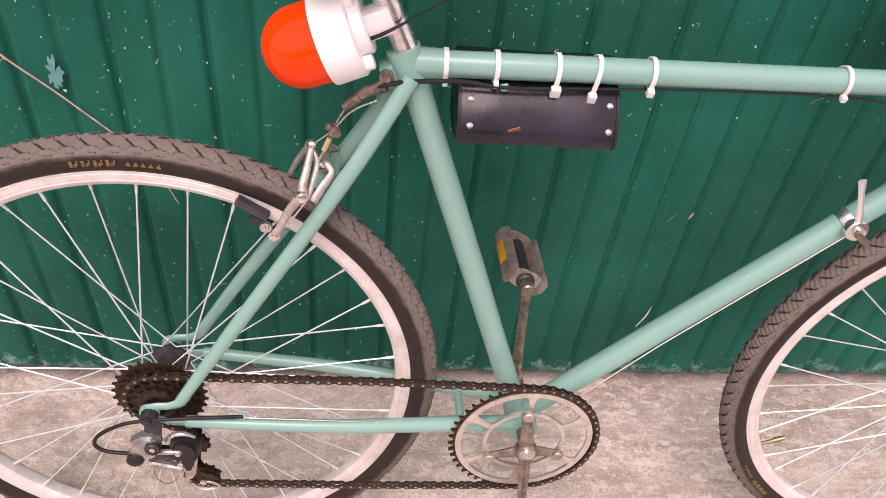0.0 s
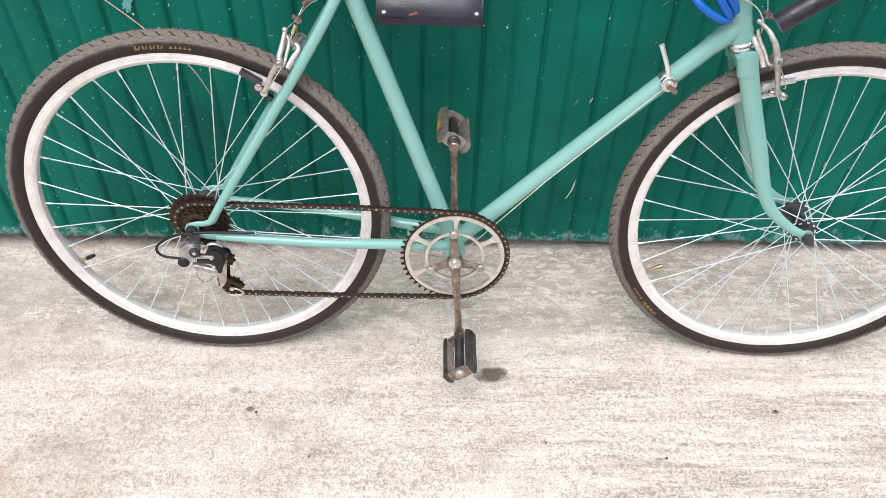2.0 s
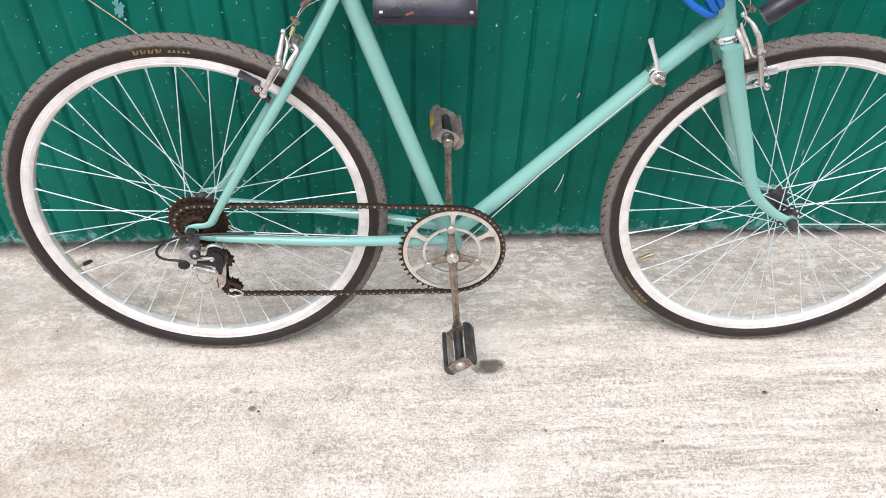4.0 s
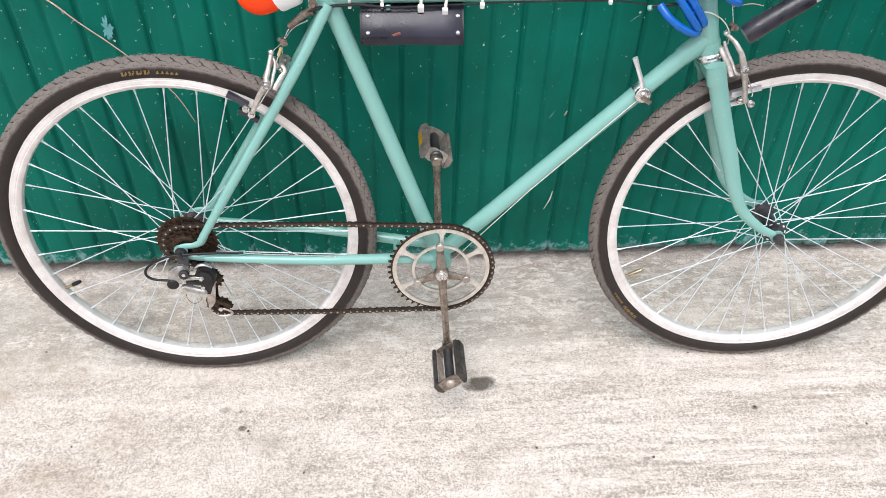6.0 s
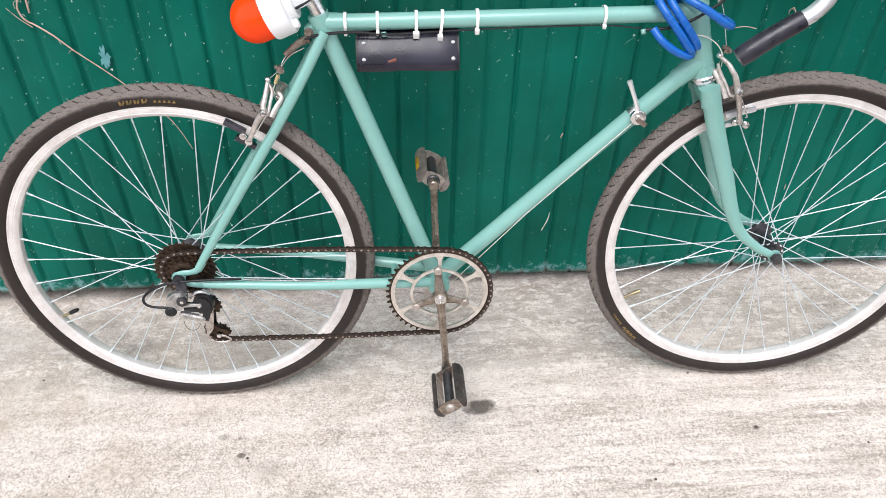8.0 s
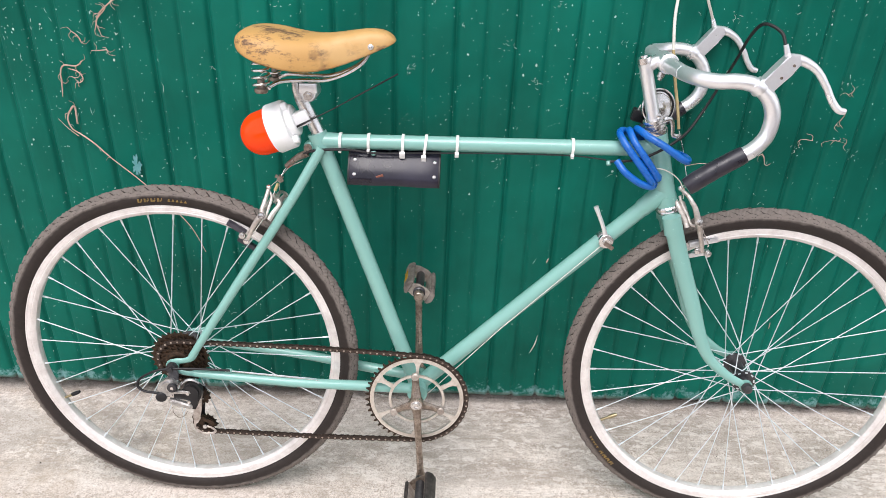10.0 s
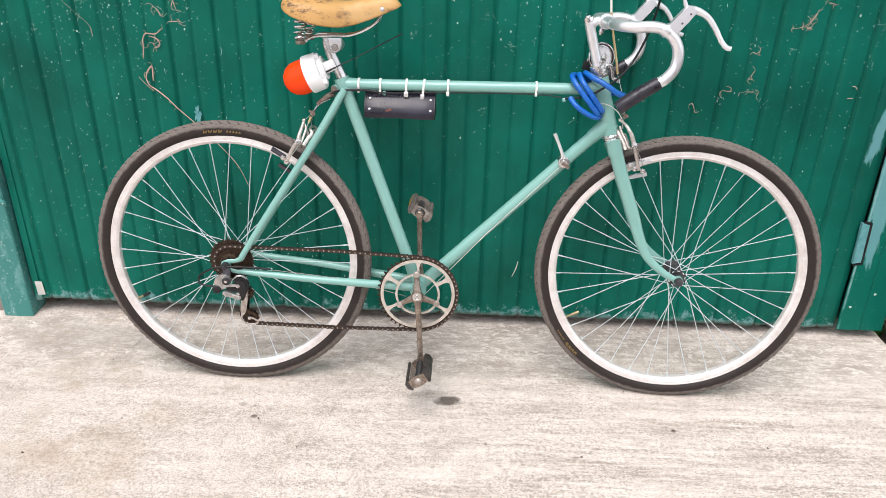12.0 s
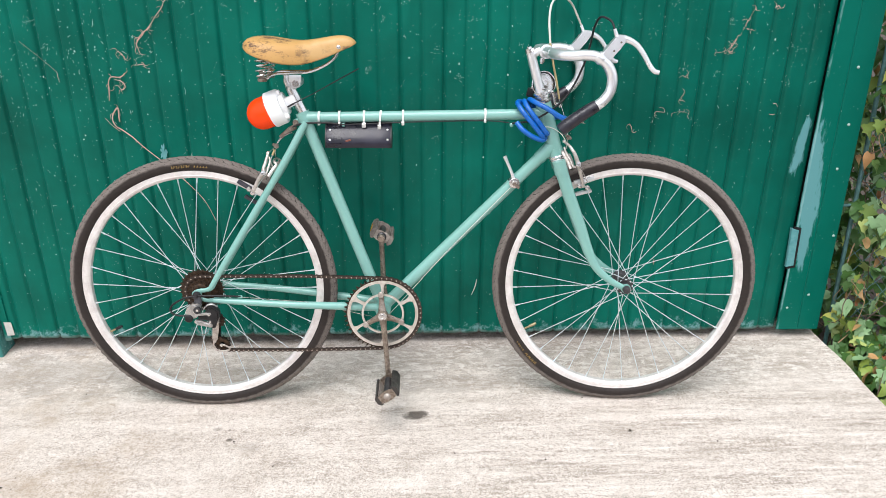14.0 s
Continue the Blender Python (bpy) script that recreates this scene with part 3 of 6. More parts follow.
def posts():
    right = tagged(holder("gate_post"), "dark green boxed steel gate post with blue-green scuffs", "post", kind="structure")
    bm = B()
    out = []
    for z in (0.037, 0.3, 0.6, 0.9, 1.3, 2.1):
        s = (0.9 - z) * 0.021
        out.append([bm.verts.new((x + s * (1 if x < 1.25 else 1.5), y, z)) for x, y in ((1.242, 0.06), (1.242, -0.006), (1.2075, -0.0065), (1.2075, -0.0085), (1.2090, -0.0105), (1.264, -0.0105), (1.267, -0.008), (1.270, -0.0105), (1.330, -0.0105), (1.333, -0.0085), (1.337, 0.06))])
    for a, b in zip(out, out[1:]):
        for k in range(11):
            bm.faces.new((a[k], a[(k + 1) % 11], b[(k + 1) % 11], b[k]))
    bm.faces.new(out[0])
    bm.faces.new(out[-1])
    part("post_body", bm, M_POST, right)
    rv = None
    for x, z in ((1.305, 0.16), (1.246, 0.115), (1.30, 0.57), (1.292, 0.86), (1.303, 0.70), (1.338, 0.36)):
        if rv is None:
            rv = part("rivet", turned(B(), (0, -0.0098, 0), (0, -1, 0), [(0, 0.0042), (0.002, 0.004), (0.0035, 0.002), (0.0037, 0)], 10), M_FLECK, right, pose_m=pose(x, 0, z))
        else:
            again(rv, pose(x, 0, z), right)
    left = tagged(holder("gate_post"), "weathered blue-green steel closing post with scratched paint", "post", kind="structure")
    bm = B()
    rows = []
    for z in (-0.0128, 0.02, 0.5, 1.0, 2.1):
        rows.append([bm.verts.new((x + 0.002 * noise.noise((x * 8, z * 6, 3)), y, z)) for x, y in ((-1.165, 0.05), (-1.165, -0.024), (-1.168, -0.027), (-1.2, -0.029), (-1.248, -0.0275), (-1.252, -0.024), (-1.252, 0.05))])
    for a, b in zip(rows, rows[1:]):
        for k in range(7):
            bm.faces.new((a[k], a[(k + 1) % 7], b[(k + 1) % 7], b[k]))
    bm.faces.new(rows[0])
    bm.faces.new(rows[-1])
    part("post_body", bm, M_LPOST, left)
    bm = B()
    tube(bm, glide([(-1.182, -0.029, 0.475), (-1.17, -0.034, 0.468), (-1.158, -0.03, 0.45), (-1.163, -0.03, 0.42)], 4), [0.006, 0.008, 0.007, 0.004], 8)
    part("weld_bead", bm, M_LPOST, left)
    bm = B()
    tube(bm, glide([(-1.175, -0.029, 0.372), (-1.163, -0.033, 0.362), (-1.160, -0.028, 0.35)], 4), [0.004, 0.007, 0.004], 8)
    part("weld_bead", bm, M_LPOST, left)


def walls():
    bm = block(B(), (-2.78, 0.06, 1.1), (3.04, 0.12, 2.4), bevel=0.01)
    tagged(part("wall_west", bm, M_WALL), "brown-grey stained plaster wall beside the gate", "wall", kind="structure")
    # unseen wall, added to keep light out of the gate's gaps
    bm = block(B(), (-0.72, 0.30, 1.05), (4.16, 0.40, 2.5), bevel=0.01)
    tagged(part("added_wall_north", bm, M_WALL), "unseen plain wall added behind the gate, keeping its gaps dark", "wall", kind="structure")
    # unseen wall, added to block low sky light and darken reflections
    bm = block(B(), (0.0, -8.2, 0.9), (16.0, 0.2, 2.3), bevel=0.01)
    tagged(part("added_wall_south", bm, M_WALL), "unseen plain wall added across the yard, cutting low sky light", "wall", kind="structure")


ground(), slab(), gate(), posts(), walls()

# ---- the bicycle, leaning on the gate ----
HUB, R_TYRE = 0.343, 0.3435
BIKE = Matrix.Translation((0, -0.283, 0)) @ pose(0, 0, 0, 0, 0, -0.6) @ pose(0, 0, 0, -6.84)
bike = tagged(holder("bicycle", BIKE), "mint green steel road bicycle with drop handlebars, leaning on the gate", "bicycle")
HEAD_TOP, HEAD_LOW = Vector((0.4035, 0, 0.816)), Vector((0.4435, 0, 0.683))
STEER = Matrix.Translation(HEAD_LOW) @ Matrix.Rotation(radians(-3.9), 4, HEAD_TOP - HEAD_LOW) @ Matrix.Translation(-HEAD_LOW)
BB, REAR, FRONT = Vector((0, 0, 0.275)), Vector((-0.4670, 0, 0.3350)), Vector((0.637, 0, HUB))


def steered(bm):
    bmesh.ops.transform(bm, matrix=STEER, verts=bm.verts)
    return bm


def bike_frame():
    lug = Vector((-0.1845, 0, 0.7765))
    part("top_tube", tube(B(), [(-0.185, 0, 0.7765), (0.41, 0, 0.7865)], 0.0133, 20), M_FRAME, bike)
    part("seat_tube", tube(B(), [BB + Vector((-0.002, 0, 0)), lug + Vector((-0.004, 0, 0.010))], 0.0146, 20), M_FRAME, bike)
    part("down_tube", tube(B(), [BB, (0.4335, 0, 0.7085)], 0.0150, 20), M_FRAME, bike)
    head = part("head_tube", tube(B(), [HEAD_TOP, HEAD_LOW], [0.0185, 0.0172, 0.0172, 0.0185], 22), M_FRAME, bike)
    bm = B()
    d = (HEAD_LOW - HEAD_TOP).normalized()
    tube(bm, [HEAD_TOP, HEAD_TOP + 0.02 * d], 0.0198, 22)
    tube(bm, [(0.375, 0, 0.7859), (0.407, 0, 0.7864)], [0.0146, 0.0165], 20)
    part("upper_head_lug", bm, M_FRAME, bike)
    bm = B()
    tube(bm, [HEAD_LOW - 0.02 * d, HEAD_LOW], 0.0198, 22)
    tube(bm, [(0.398, 0, 0.6735), (0.436, 0, 0.711)], [0.0163, 0.0185], 20)
    part("lower_head_lug", bm, M_FRAME, bike)
    bm = B()
    tube(bm, [lug + Vector((0.004, 0, -0.014)), lug + Vector((-0.0065, 0, 0.0145))], 0.0172, 20)
    tube(bm, [lug, (-0.150, 0, 0.7770)], [0.0165, 0.0145], 18)
    block(bm, lug + Vector((-0.019, 0, -0.010)), (0.014, 0.026, 0.018), pose(0, 0, 0, 0, -24), 0.003)
    part("seat_lug", bm, M_FRAME, bike)
    part("seat_bolt", turned(B(), lug + Vector((-0.021, -0.012, -0.010)), (0, -1, 0), [(0, 0.0075), (0.004, 0.0072), (0.004, 0.0045), (0.008, 0.0042), (0.009, 0)], 16), M_RUSTY, bike, "rusty seat clamp bolt")
    bm = B()
    turned(bm, BB + Vector((0, -0.034, 0)), (0, 1, 0), [(0, 0.019), (0.002, 0.0205), (0.066, 0.0205), (0.068, 0.019)], 26)
    part("bottom_bracket_shell", bm, M_FRAME, bike)
    for s in (-1, 1):
        part("chain_stay", tube(B(), glide([(-0.010, s * 0.024, 0.281), (-0.10, s * 0.034, 0.289), (-0.25, s * 0.052, 0.303), (-0.432, s * 0.060, 0.319)], 5), [0.0105, 0.0105, 0.0092, 0.0075], 14), M_FRAME, bike)
        part("seat_stay", tube(B(), glide([(-0.181, s * 0.0165, 0.768), (-0.2455, s * 0.034, 0.656), (-0.3715, s * 0.053, 0.457), (-0.434, s * 0.060, 0.356)], 5), [0.0088, 0.0088, 0.0085, 0.0070], 14), M_FRAME, bike)
        y = s * 0.060
        bm = tube(B(), glide([(-0.426, y, 0.368), (-0.435, y, 0.353), (-0.449, y, 0.3465), (-0.466, y, 0.3445), (-0.478, y, 0.337)], 5), [0.0072, 0.0068, 0.0056, 0.0060, 0.0080], 12, 0.6)
        tube(bm, glide([(-0.476, y, 0.328), (-0.460, y, 0.3215), (-0.444, y, 0.3180), (-0.424, y, 0.3190)], 5), [0.0062, 0.0050, 0.0054, 0.0078], 12, 0.6)
        plate(bm, circle(0.0122, 20, -0.4730, 0.3350), y - 0.003, y + 0.003, 0.0008)
        part("dropout", bm, M_FRAME, bike)
    bm = B()
    tube(bm, [(-0.255, -0.028, 0.652), (-0.255, 0.028, 0.652)], 0.006, 12)
    part("seat_stay_bridge", bm, M_FRAME, bike)
    bm = B()
    tube(bm, [(-0.085, -0.03, 0.288), (-0.085, 0.03, 0.288)], 0.0055, 12)
    part("chain_stay_bridge", bm, M_FRAME, bike)
    # small cable guides painted with the tubes
    for x in (-0.090, 0.3255):
        part("cable_guide", turned(B(), (x, -0.009, 0.7635), (0.15, -0.6, -1), [(0, 0.0045), (0.006, 0.0045), (0.0075, 0.003), (0.008, 0)], 12), M_FRAME, bike)
    part("cable_stop", turned(B(), (-0.370, -0.058, 0.327), (1, 0, 0), [(0, 0.0042), (0.010, 0.0042), (0.011, 0.003)], 12), M_FRAME, bike)
    # headset
    for name, at, prof in (("upper_headset", HEAD_TOP, [(-0.002, 0.0195), (0.001, 0.021), (0.006, 0.021), (0.0075, 0.018), (0.010, 0.018), (0.0115, 0.0205), (0.0165, 0.0205), (0.018, 0.0165), (0.020, 0.0165), (0.021, 0.019), (0.025, 0.019), (0.026, 0.013)]), ("lower_headset", HEAD_LOW, [(0.002, 0.0195), (-0.001, 0.022), (-0.005, 0.022), (-0.006, 0.019), (-0.009, 0.0205), (-0.012, 0.0195), (-0.013, 0.016)])):
        part(name, turned(B(), at, HEAD_TOP - HEAD_LOW, prof, 28), M_CHROME, bike, "chromed headset cup")


def fork():
    ax = (HEAD_LOW - HEAD_TOP).normalized()
    crown = HEAD_LOW + 0.024 * ax
    bm = B()
    block(bm, crown, (0.030, 0.096, 0.022), pose(0, 0, 0, 0, -16.7), 0.006)
    turned(bm, HEAD_LOW + 0.010 * ax, ax, [(0, 0.016), (0.012, 0.017)], 20)
    part("fork_crown", steered(bm), M_FRAME, bike)
    for s in (-1, 1):
        p = [crown - 0.012 * ax + Vector((0, s * 0.040, 0)), (0.4755, s * 0.041, 0.592), (0.510, s * 0.044, 0.505), (0.5335, s * 0.047, 0.443), (0.5595, s * 0.049, 0.396), (0.5985, s * 0.051, 0.362), (0.630, s * 0.052, 0.346)]
        blade = part("fork_blade", steered(tube(B(), glide(p, 6), [0.0158, 0.0156, 0.0148, 0.0130, 0.0105, 0.0088, 0.0075], 16, 0.68)), M_FRAME, bike)
        bm = B()
        tube(bm, [crown - 0.017 * ax + Vector((0, s * 0.040, 0)), crown + 0.016 * ax + Vector((0, s * 0.040, 0))], [0.0166, 0.0172], 18, 0.72)
        part("crown_sleeve", steered(bm), M_FRAME, blade)
        o = circle(0.0125, 16, FRONT.x, FRONT.z)
        part("fork_tip", steered(plate(B(), o, s * 0.052 - 0.0025, s * 0.052 + 0.0025, 0.0006)), M_FRAME, blade)


def tyre_mesh():
    """A tyre with overlapping feathered crown blocks, a scalloped shoulder and a row of side nicks."""
    n, r, pitch = 2304, 0.0184, 24.0
    fs = [-2.51 + 0.17 * k for k in range(7)] + [-1.32 + 0.044 * k for k in range(61)] + [1.49 + 0.17 * k for k in range(7)]
    m, mid = len(fs), R_TYRE - r
    ph = (np.arange(n) / pitch)[:, None] + np.where(np.array(fs) > 0, 0.5, 0.0)[None, :]
    f = np.array(fs)[None, :] + np.zeros((n, 1))
    af = np.abs(f)

    def ease(v, lo, hi):
        u = np.clip((v - lo) / (hi - lo), 0, 1)
        return u * u * (3 - 2 * u)

    q = (ph + 0.55 * af + 0.5 * af * af) % 1.0
    feather = 0.0034 * ease(q, 0.0, 0.10) * (1 - 0.72 * q) * ease(1 - q, 0.0, 0.07)
    brim = 0.90 - 0.26 * np.abs(np.sin(math.pi * (ph + 0.15)))
    crown = ease(brim - af, -0.035, 0.045)
    sipe = 0.0005 * np.sin(2 * math.pi * (3 * ph - 1.3 * af)) * crown
    shoulder = 0.0013 * ease(1.32 - af, 0.0, 0.16) * (1 - crown)
    u = ph % 1.0
    rill = np.exp(-(((brim - af) / 0.035) ** 2))
    nick = np.exp(-(((af - 1.00 - 0.05 * np.sin(math.pi * np.clip(u / 0.5, 0, 1))) / 0.030) ** 2)) * ease(u, 0.04, 0.12) * ease(0.56 - u, 0.0, 0.08)
    rr = r + np.where(af < 1.34, feather * crown + sipe + shoulder - 0.0016 * nick - 0.0009 * rill, 0.0)
    d = mid + rr * np.cos(f)
    t = (2 * math.pi * np.arange(n) / n)[:, None]
    verts = np.stack([d * np.cos(t), rr * np.sin(f), d * np.sin(t)], -1).reshape(-1, 3)
    a = (np.arange(n) * m)[:, None] + np.arange(m - 1)[None, :]
    b = (((np.arange(n) + 1) % n) * m)[:, None] + np.arange(m - 1)[None, :]
    faces = np.stack([a, b, b + 1, a + 1], -1).reshape(-1, 4)
    me = bpy.data.meshes.new("tyre")
    me.from_pydata(verts.tolist(), [], faces.tolist())
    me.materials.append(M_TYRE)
    me.materials.append(M_GROOVE_SHADE)
    # grooves and nicks go darker: less dust, and their shade put into colour
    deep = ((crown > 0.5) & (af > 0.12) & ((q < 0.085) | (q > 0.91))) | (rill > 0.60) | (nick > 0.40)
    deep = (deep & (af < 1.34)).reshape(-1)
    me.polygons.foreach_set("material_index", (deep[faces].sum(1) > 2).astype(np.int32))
    me.shade_smooth()
    return me


def rim_bm():
    bm = B()
    prof = [(0.3155, -0.0128), (0.3165, -0.0118), (0.3150, -0.0112), (0.3070, -0.0105), (0.3030, 0.0), (0.3070, 0.0105), (0.3150, 0.0112), (0.3165, 0.0118), (0.3155, 0.0128), (0.3122, 0.0128), (0.3117, 0.0123), (0.3112, 0.0128), (0.3086, 0.0128), (0.3081, 0.0123), (0.3076, 0.0128), (0.3020, 0.0128), (0.3010, 0.0122), (0.2995, 0.0128), (0.2960, 0.0115), (0.2925, 0.0075), (0.2912, 0.0), (0.2925, -0.0075), (0.2960, -0.0115), (0.2995, -0.0128), (0.3010, -0.0122), (0.3020, -0.0128), (0.3076, -0.0128), (0.3081, -0.0123), (0.3086, -0.0128), (0.3112, -0.0128), (0.3117, -0.0123), (0.3122, -0.0128)]
    n = 144
    rows = [[bm.verts.new((r * math.cos(2 * math.pi * k / n), y, r * math.sin(2 * math.pi * k / n))) for r, y in prof] for k in range(n)]
    for k in range(n):
        a, b = rows[k], rows[(k + 1) % n]
        for j in range(len(prof)):
            bm.faces.new((a[j], a[(j + 1) % len(prof)], b[(j + 1) % len(prof)], b[j]))
    return bm


def spoke_bm(side, lead, half, flange):
    """One spoke whose rim end lies along +x; its head sits on the flange."""
    a = radians(66) * lead
    p = Vector((flange * math.cos(a), side * half, flange * math.sin(a)))
    q = Vector((0.2925, side * 0.003, 0))
    bm = tube(B(), [p, p.lerp(q, 0.5), q], 0.00105, 6)
    turned(bm, p + Vector((0, side * 0.001, 0)), (0, side, 0), [(0, 0.0021), (0.0012, 0.0017), (0.0016, 0)], 7)
    tube(bm, [p.lerp(q, 0.955), q + (q - p).normalized() * 0.001], [0.0017, 0.0021], 6)
    return bm


TYRE, RIM_OB, SPOKES = tyre_mesh(), None, {}


def wheel(name, m, half, flange, turn, hub_profile, valve, mark, rear):
    global RIM_OB
    w = part(name, turned(B(), (0, 0, 0), (0, 1, 0), hub_profile, 28), M_HUB, bike, "spoked wheel with pale alloy rim and dark hub", pose_m=m)
    ty = new("tyre", TYRE)
    ty.parent = w
    ty.matrix_basis = pose(0, 0, 0, 0, turn * 3, 0)
    tagged(ty, "black tyre with dusty brown patterned tread")
    if RIM_OB is None:
        RIM_OB = part("rim", rim_bm(), M_RIM, w, "pale brushed alloy rim", 30)
    else:
        again(RIM_OB, Matrix(), w)
    for k in range(36):
        i = k if rear else k + 35
        side, lead = (1 if i % 2 else -1), (-1 if (i // 2) % 2 else 1)
        key = (side, lead, rear)
        mm = Matrix.Rotation(radians(-(turn + 10 * k)), 4, "Y")
        if key not in SPOKES:
            SPOKES[key] = part("spoke", spoke_bm(side, lead, half, flange), M_SPOKE, w, pose_m=mm)
        else:
            again(SPOKES[key], mm, w)
    # tyre valve
    a = radians(valve)
    o = Vector((math.cos(a), 0, math.sin(a)))
    v = part("valve", tube(B(), [o * 0.294, o * 0.270], 0.0028, 10), M_BRASS, w, "brass tyre valve")
    part("valve_cap", tube(B(), [o * 0.274, o * 0.262, o * 0.256], [0.0042, 0.0042, 0.0030], 10), M_BLACK if rear else M_BRASS, w, "valve cap")
    # faded print on the side wall, as plain bars
    bm = B()
    for d0, d1, r0, r1 in mark:
        c = radians((d0 + d1) / 2)
        n = Vector((math.cos(c), 0, math.sin(c)))
        t = Vector((-math.sin(c), 0, math.cos(c)))
        wd = radians(abs(d1 - d0)) * 0.321
        rr = (r0 + r1) / 2
        f = math.acos(max(-1.0, min(1.0, (rr - (R_TYRE - 0.0188)) / 0.0188)))
        at = n * rr + Vector((0, -0.0192 * math.sin(f), 0))
        tilt = Matrix((t, n * math.sin(f) + Vector((0, -math.cos(f), 0)) * -1, n.cross(t) * 1)).transposed().to_4x4()
        nn = (n * math.cos(f) + Vector((0, -math.sin(f), 0))).normalized()
        uu = nn.cross(t).normalized()
        tilt = Matrix((t, uu, nn)).transposed().to_4x4()
        block(bm, at, (wd, r1 - r0, 0.0006), tilt)
    part("sidewall_marking", bm, M_MARK, w, "faded gold print on the side wall")
    return w


def bars(start, step):
    """Angles and radii of the print: four tall slanted marks, then a row of small ones."""
    out = []
    for k in range(4):
        d = start + step * 2.05 * k
        out += [(d, d + step * 0.55, 0.3205, 0.3275), (d + step * 0.75, d + step * 1.15, 0.3205, 0.3245), (d + step * 1.2, d + step * 1.5, 0.3225, 0.3275)]
    for k in range(5):
        d = start + step * (9.3 + 1.25 * k)
        out += [(d, d + step * 0.8, 0.3215, 0.3235), (d + step * 0.3, d + step * 0.6, 0.3215, 0.3260)]
    return out


def both_wheels():
    wheel("rear_wheel", Matrix.Translation(REAR), 0.030, 0.0215, 8.8, [(-0.068, 0.0), (-0.068, 0.005), (-0.045, 0.005), (-0.045, 0.012), (-0.030, 0.0125), (-0.030, 0.025), (-0.027, 0.025), (-0.024, 0.0165), (0.024, 0.0165), (0.028, 0.025), (0.031, 0.025), (0.032, 0.012), (0.052, 0.010), (0.052, 0.005), (0.066, 0.005), (0.066, 0.0)], 206, bars(99, -1.05), True)
    wheel("front_wheel", STEER @ Matrix.Translation(FRONT) @ pose(0, -0.004, 0, -0.7), 0.032, 0.0195, 4.2, [(-0.066, 0.0), (-0.066, 0.0045), (-0.064, 0.009), (-0.0555, 0.0105), (-0.0555, 0.007), (-0.046, 0.007), (-0.046, 0.0105), (-0.034, 0.011), (-0.034, 0.0225), (-0.031, 0.0225), (-0.028, 0.013), (0.028, 0.013), (0.031, 0.0225), (0.034, 0.0225), (0.034, 0.011), (0.046, 0.0105), (0.046, 0.007), (0.0555, 0.007), (0.0555, 0.0105), (0.064, 0.009), (0.066, 0.0045), (0.066, 0.0)], 209, bars(227, -1.0), False)


bike_frame(), fork(), both_wheels()


# ---- drive train ----
RING_Y, RING_R, RING_Z = -0.046, 0.0990, 0.2722


def crankset():
    c = part("chainring", ring(B(), teeth(48, 0.0955, 0.1020), circle(0.0885, 240), RING_Y - 0.0012, RING_Y + 0.0016), M_SPROCKET, bike, "aged alloy chainring with greasy teeth", pose_m=pose(0, 0, RING_Z))
    y0, y1 = RING_Y - 0.0026, RING_Y + 0.0014
    bm = B()
    ring(bm, circle(0.0925, 120), circle(0.0850, 120), y0, y1)
    part("outer_ring", bm, M_CRANKRING, c)
    bm = B()
    ring(bm, circle(0.0555, 96), circle(0.0503, 96), y0, y1)
    part("inner_ring", bm, M_CRANKRING, c)
    for k in range(6):
        m = Matrix.Rotation(radians(-(30 + 60 * k)), 4, "Y")
        wide = 0.0044 if k % 2 else 0.0056
        o = [(0.052, -wide), (0.058, -wide * 0.8), (0.070, -wide * 0.55), (0.079, -wide * 0.9), (0.0865, -wide * 2.1), (0.0865, wide * 2.1), (0.079, wide * 0.9), (0.070, wide * 0.55), (0.058, wide * 0.8), (0.052, wide)]
        part("ring_arm", plate(B(), o, y0 + 0.0003, y1 - 0.0003, 0.0005), M_CRANKRING, c, pose_m=m)
    near = part("crank_arm", crank_bm(-1), M_CRANK, bike, "tarnished brown steel crank arm")
    for k in range(3):
        a = radians(90 + 120 * k + 4)
        d = Vector((math.cos(a), 0, math.sin(a)))
        bm = tube(B(), [BB + Vector((0, -0.064, 0)) + d * 0.008, BB + Vector((0, -0.056, 0)) + d * 0.035, BB + Vector((0, -0.052, 0)) + d * 0.056], [0.0105, 0.0072, 0.0072], 12, 0.6)
        part("spider_arm", bm, M_CRANK, near)
        at = BB + Vector((0, -0.0515, 0)) + d * 0.0535
        part("ring_bolt", turned(B(), at, (0, -1, 0), [(0, 0.0078), (0.006, 0.0078), (0.0075, 0.0065), (0.008, 0)], 16), M_PEDAL, near, "dull worn chainring bolt")
    part("crank_bolt", turned(B(), BB + Vector((0, -0.071, 0)), (0, -1, 0), [(0, 0.0115), (0.003, 0.011), (0.003, 0.0075), (0.006, 0.0072), (0.0065, 0.004), (0.0045, 0.0035), (0.0045, 0)], 18), M_CHROME, near)
    part("crank_arm", crank_bm(1), M_CRANK, bike, "tarnished brown steel crank arm")
    part("bottom_bracket_axle", tube(B(), [BB + Vector((0, -0.066, 0)), BB + Vector((0, 0.066, 0))], 0.0085, 14), M_RUSTY, bike)


CRANK = Vector((0.0135, 0, -0.1695))


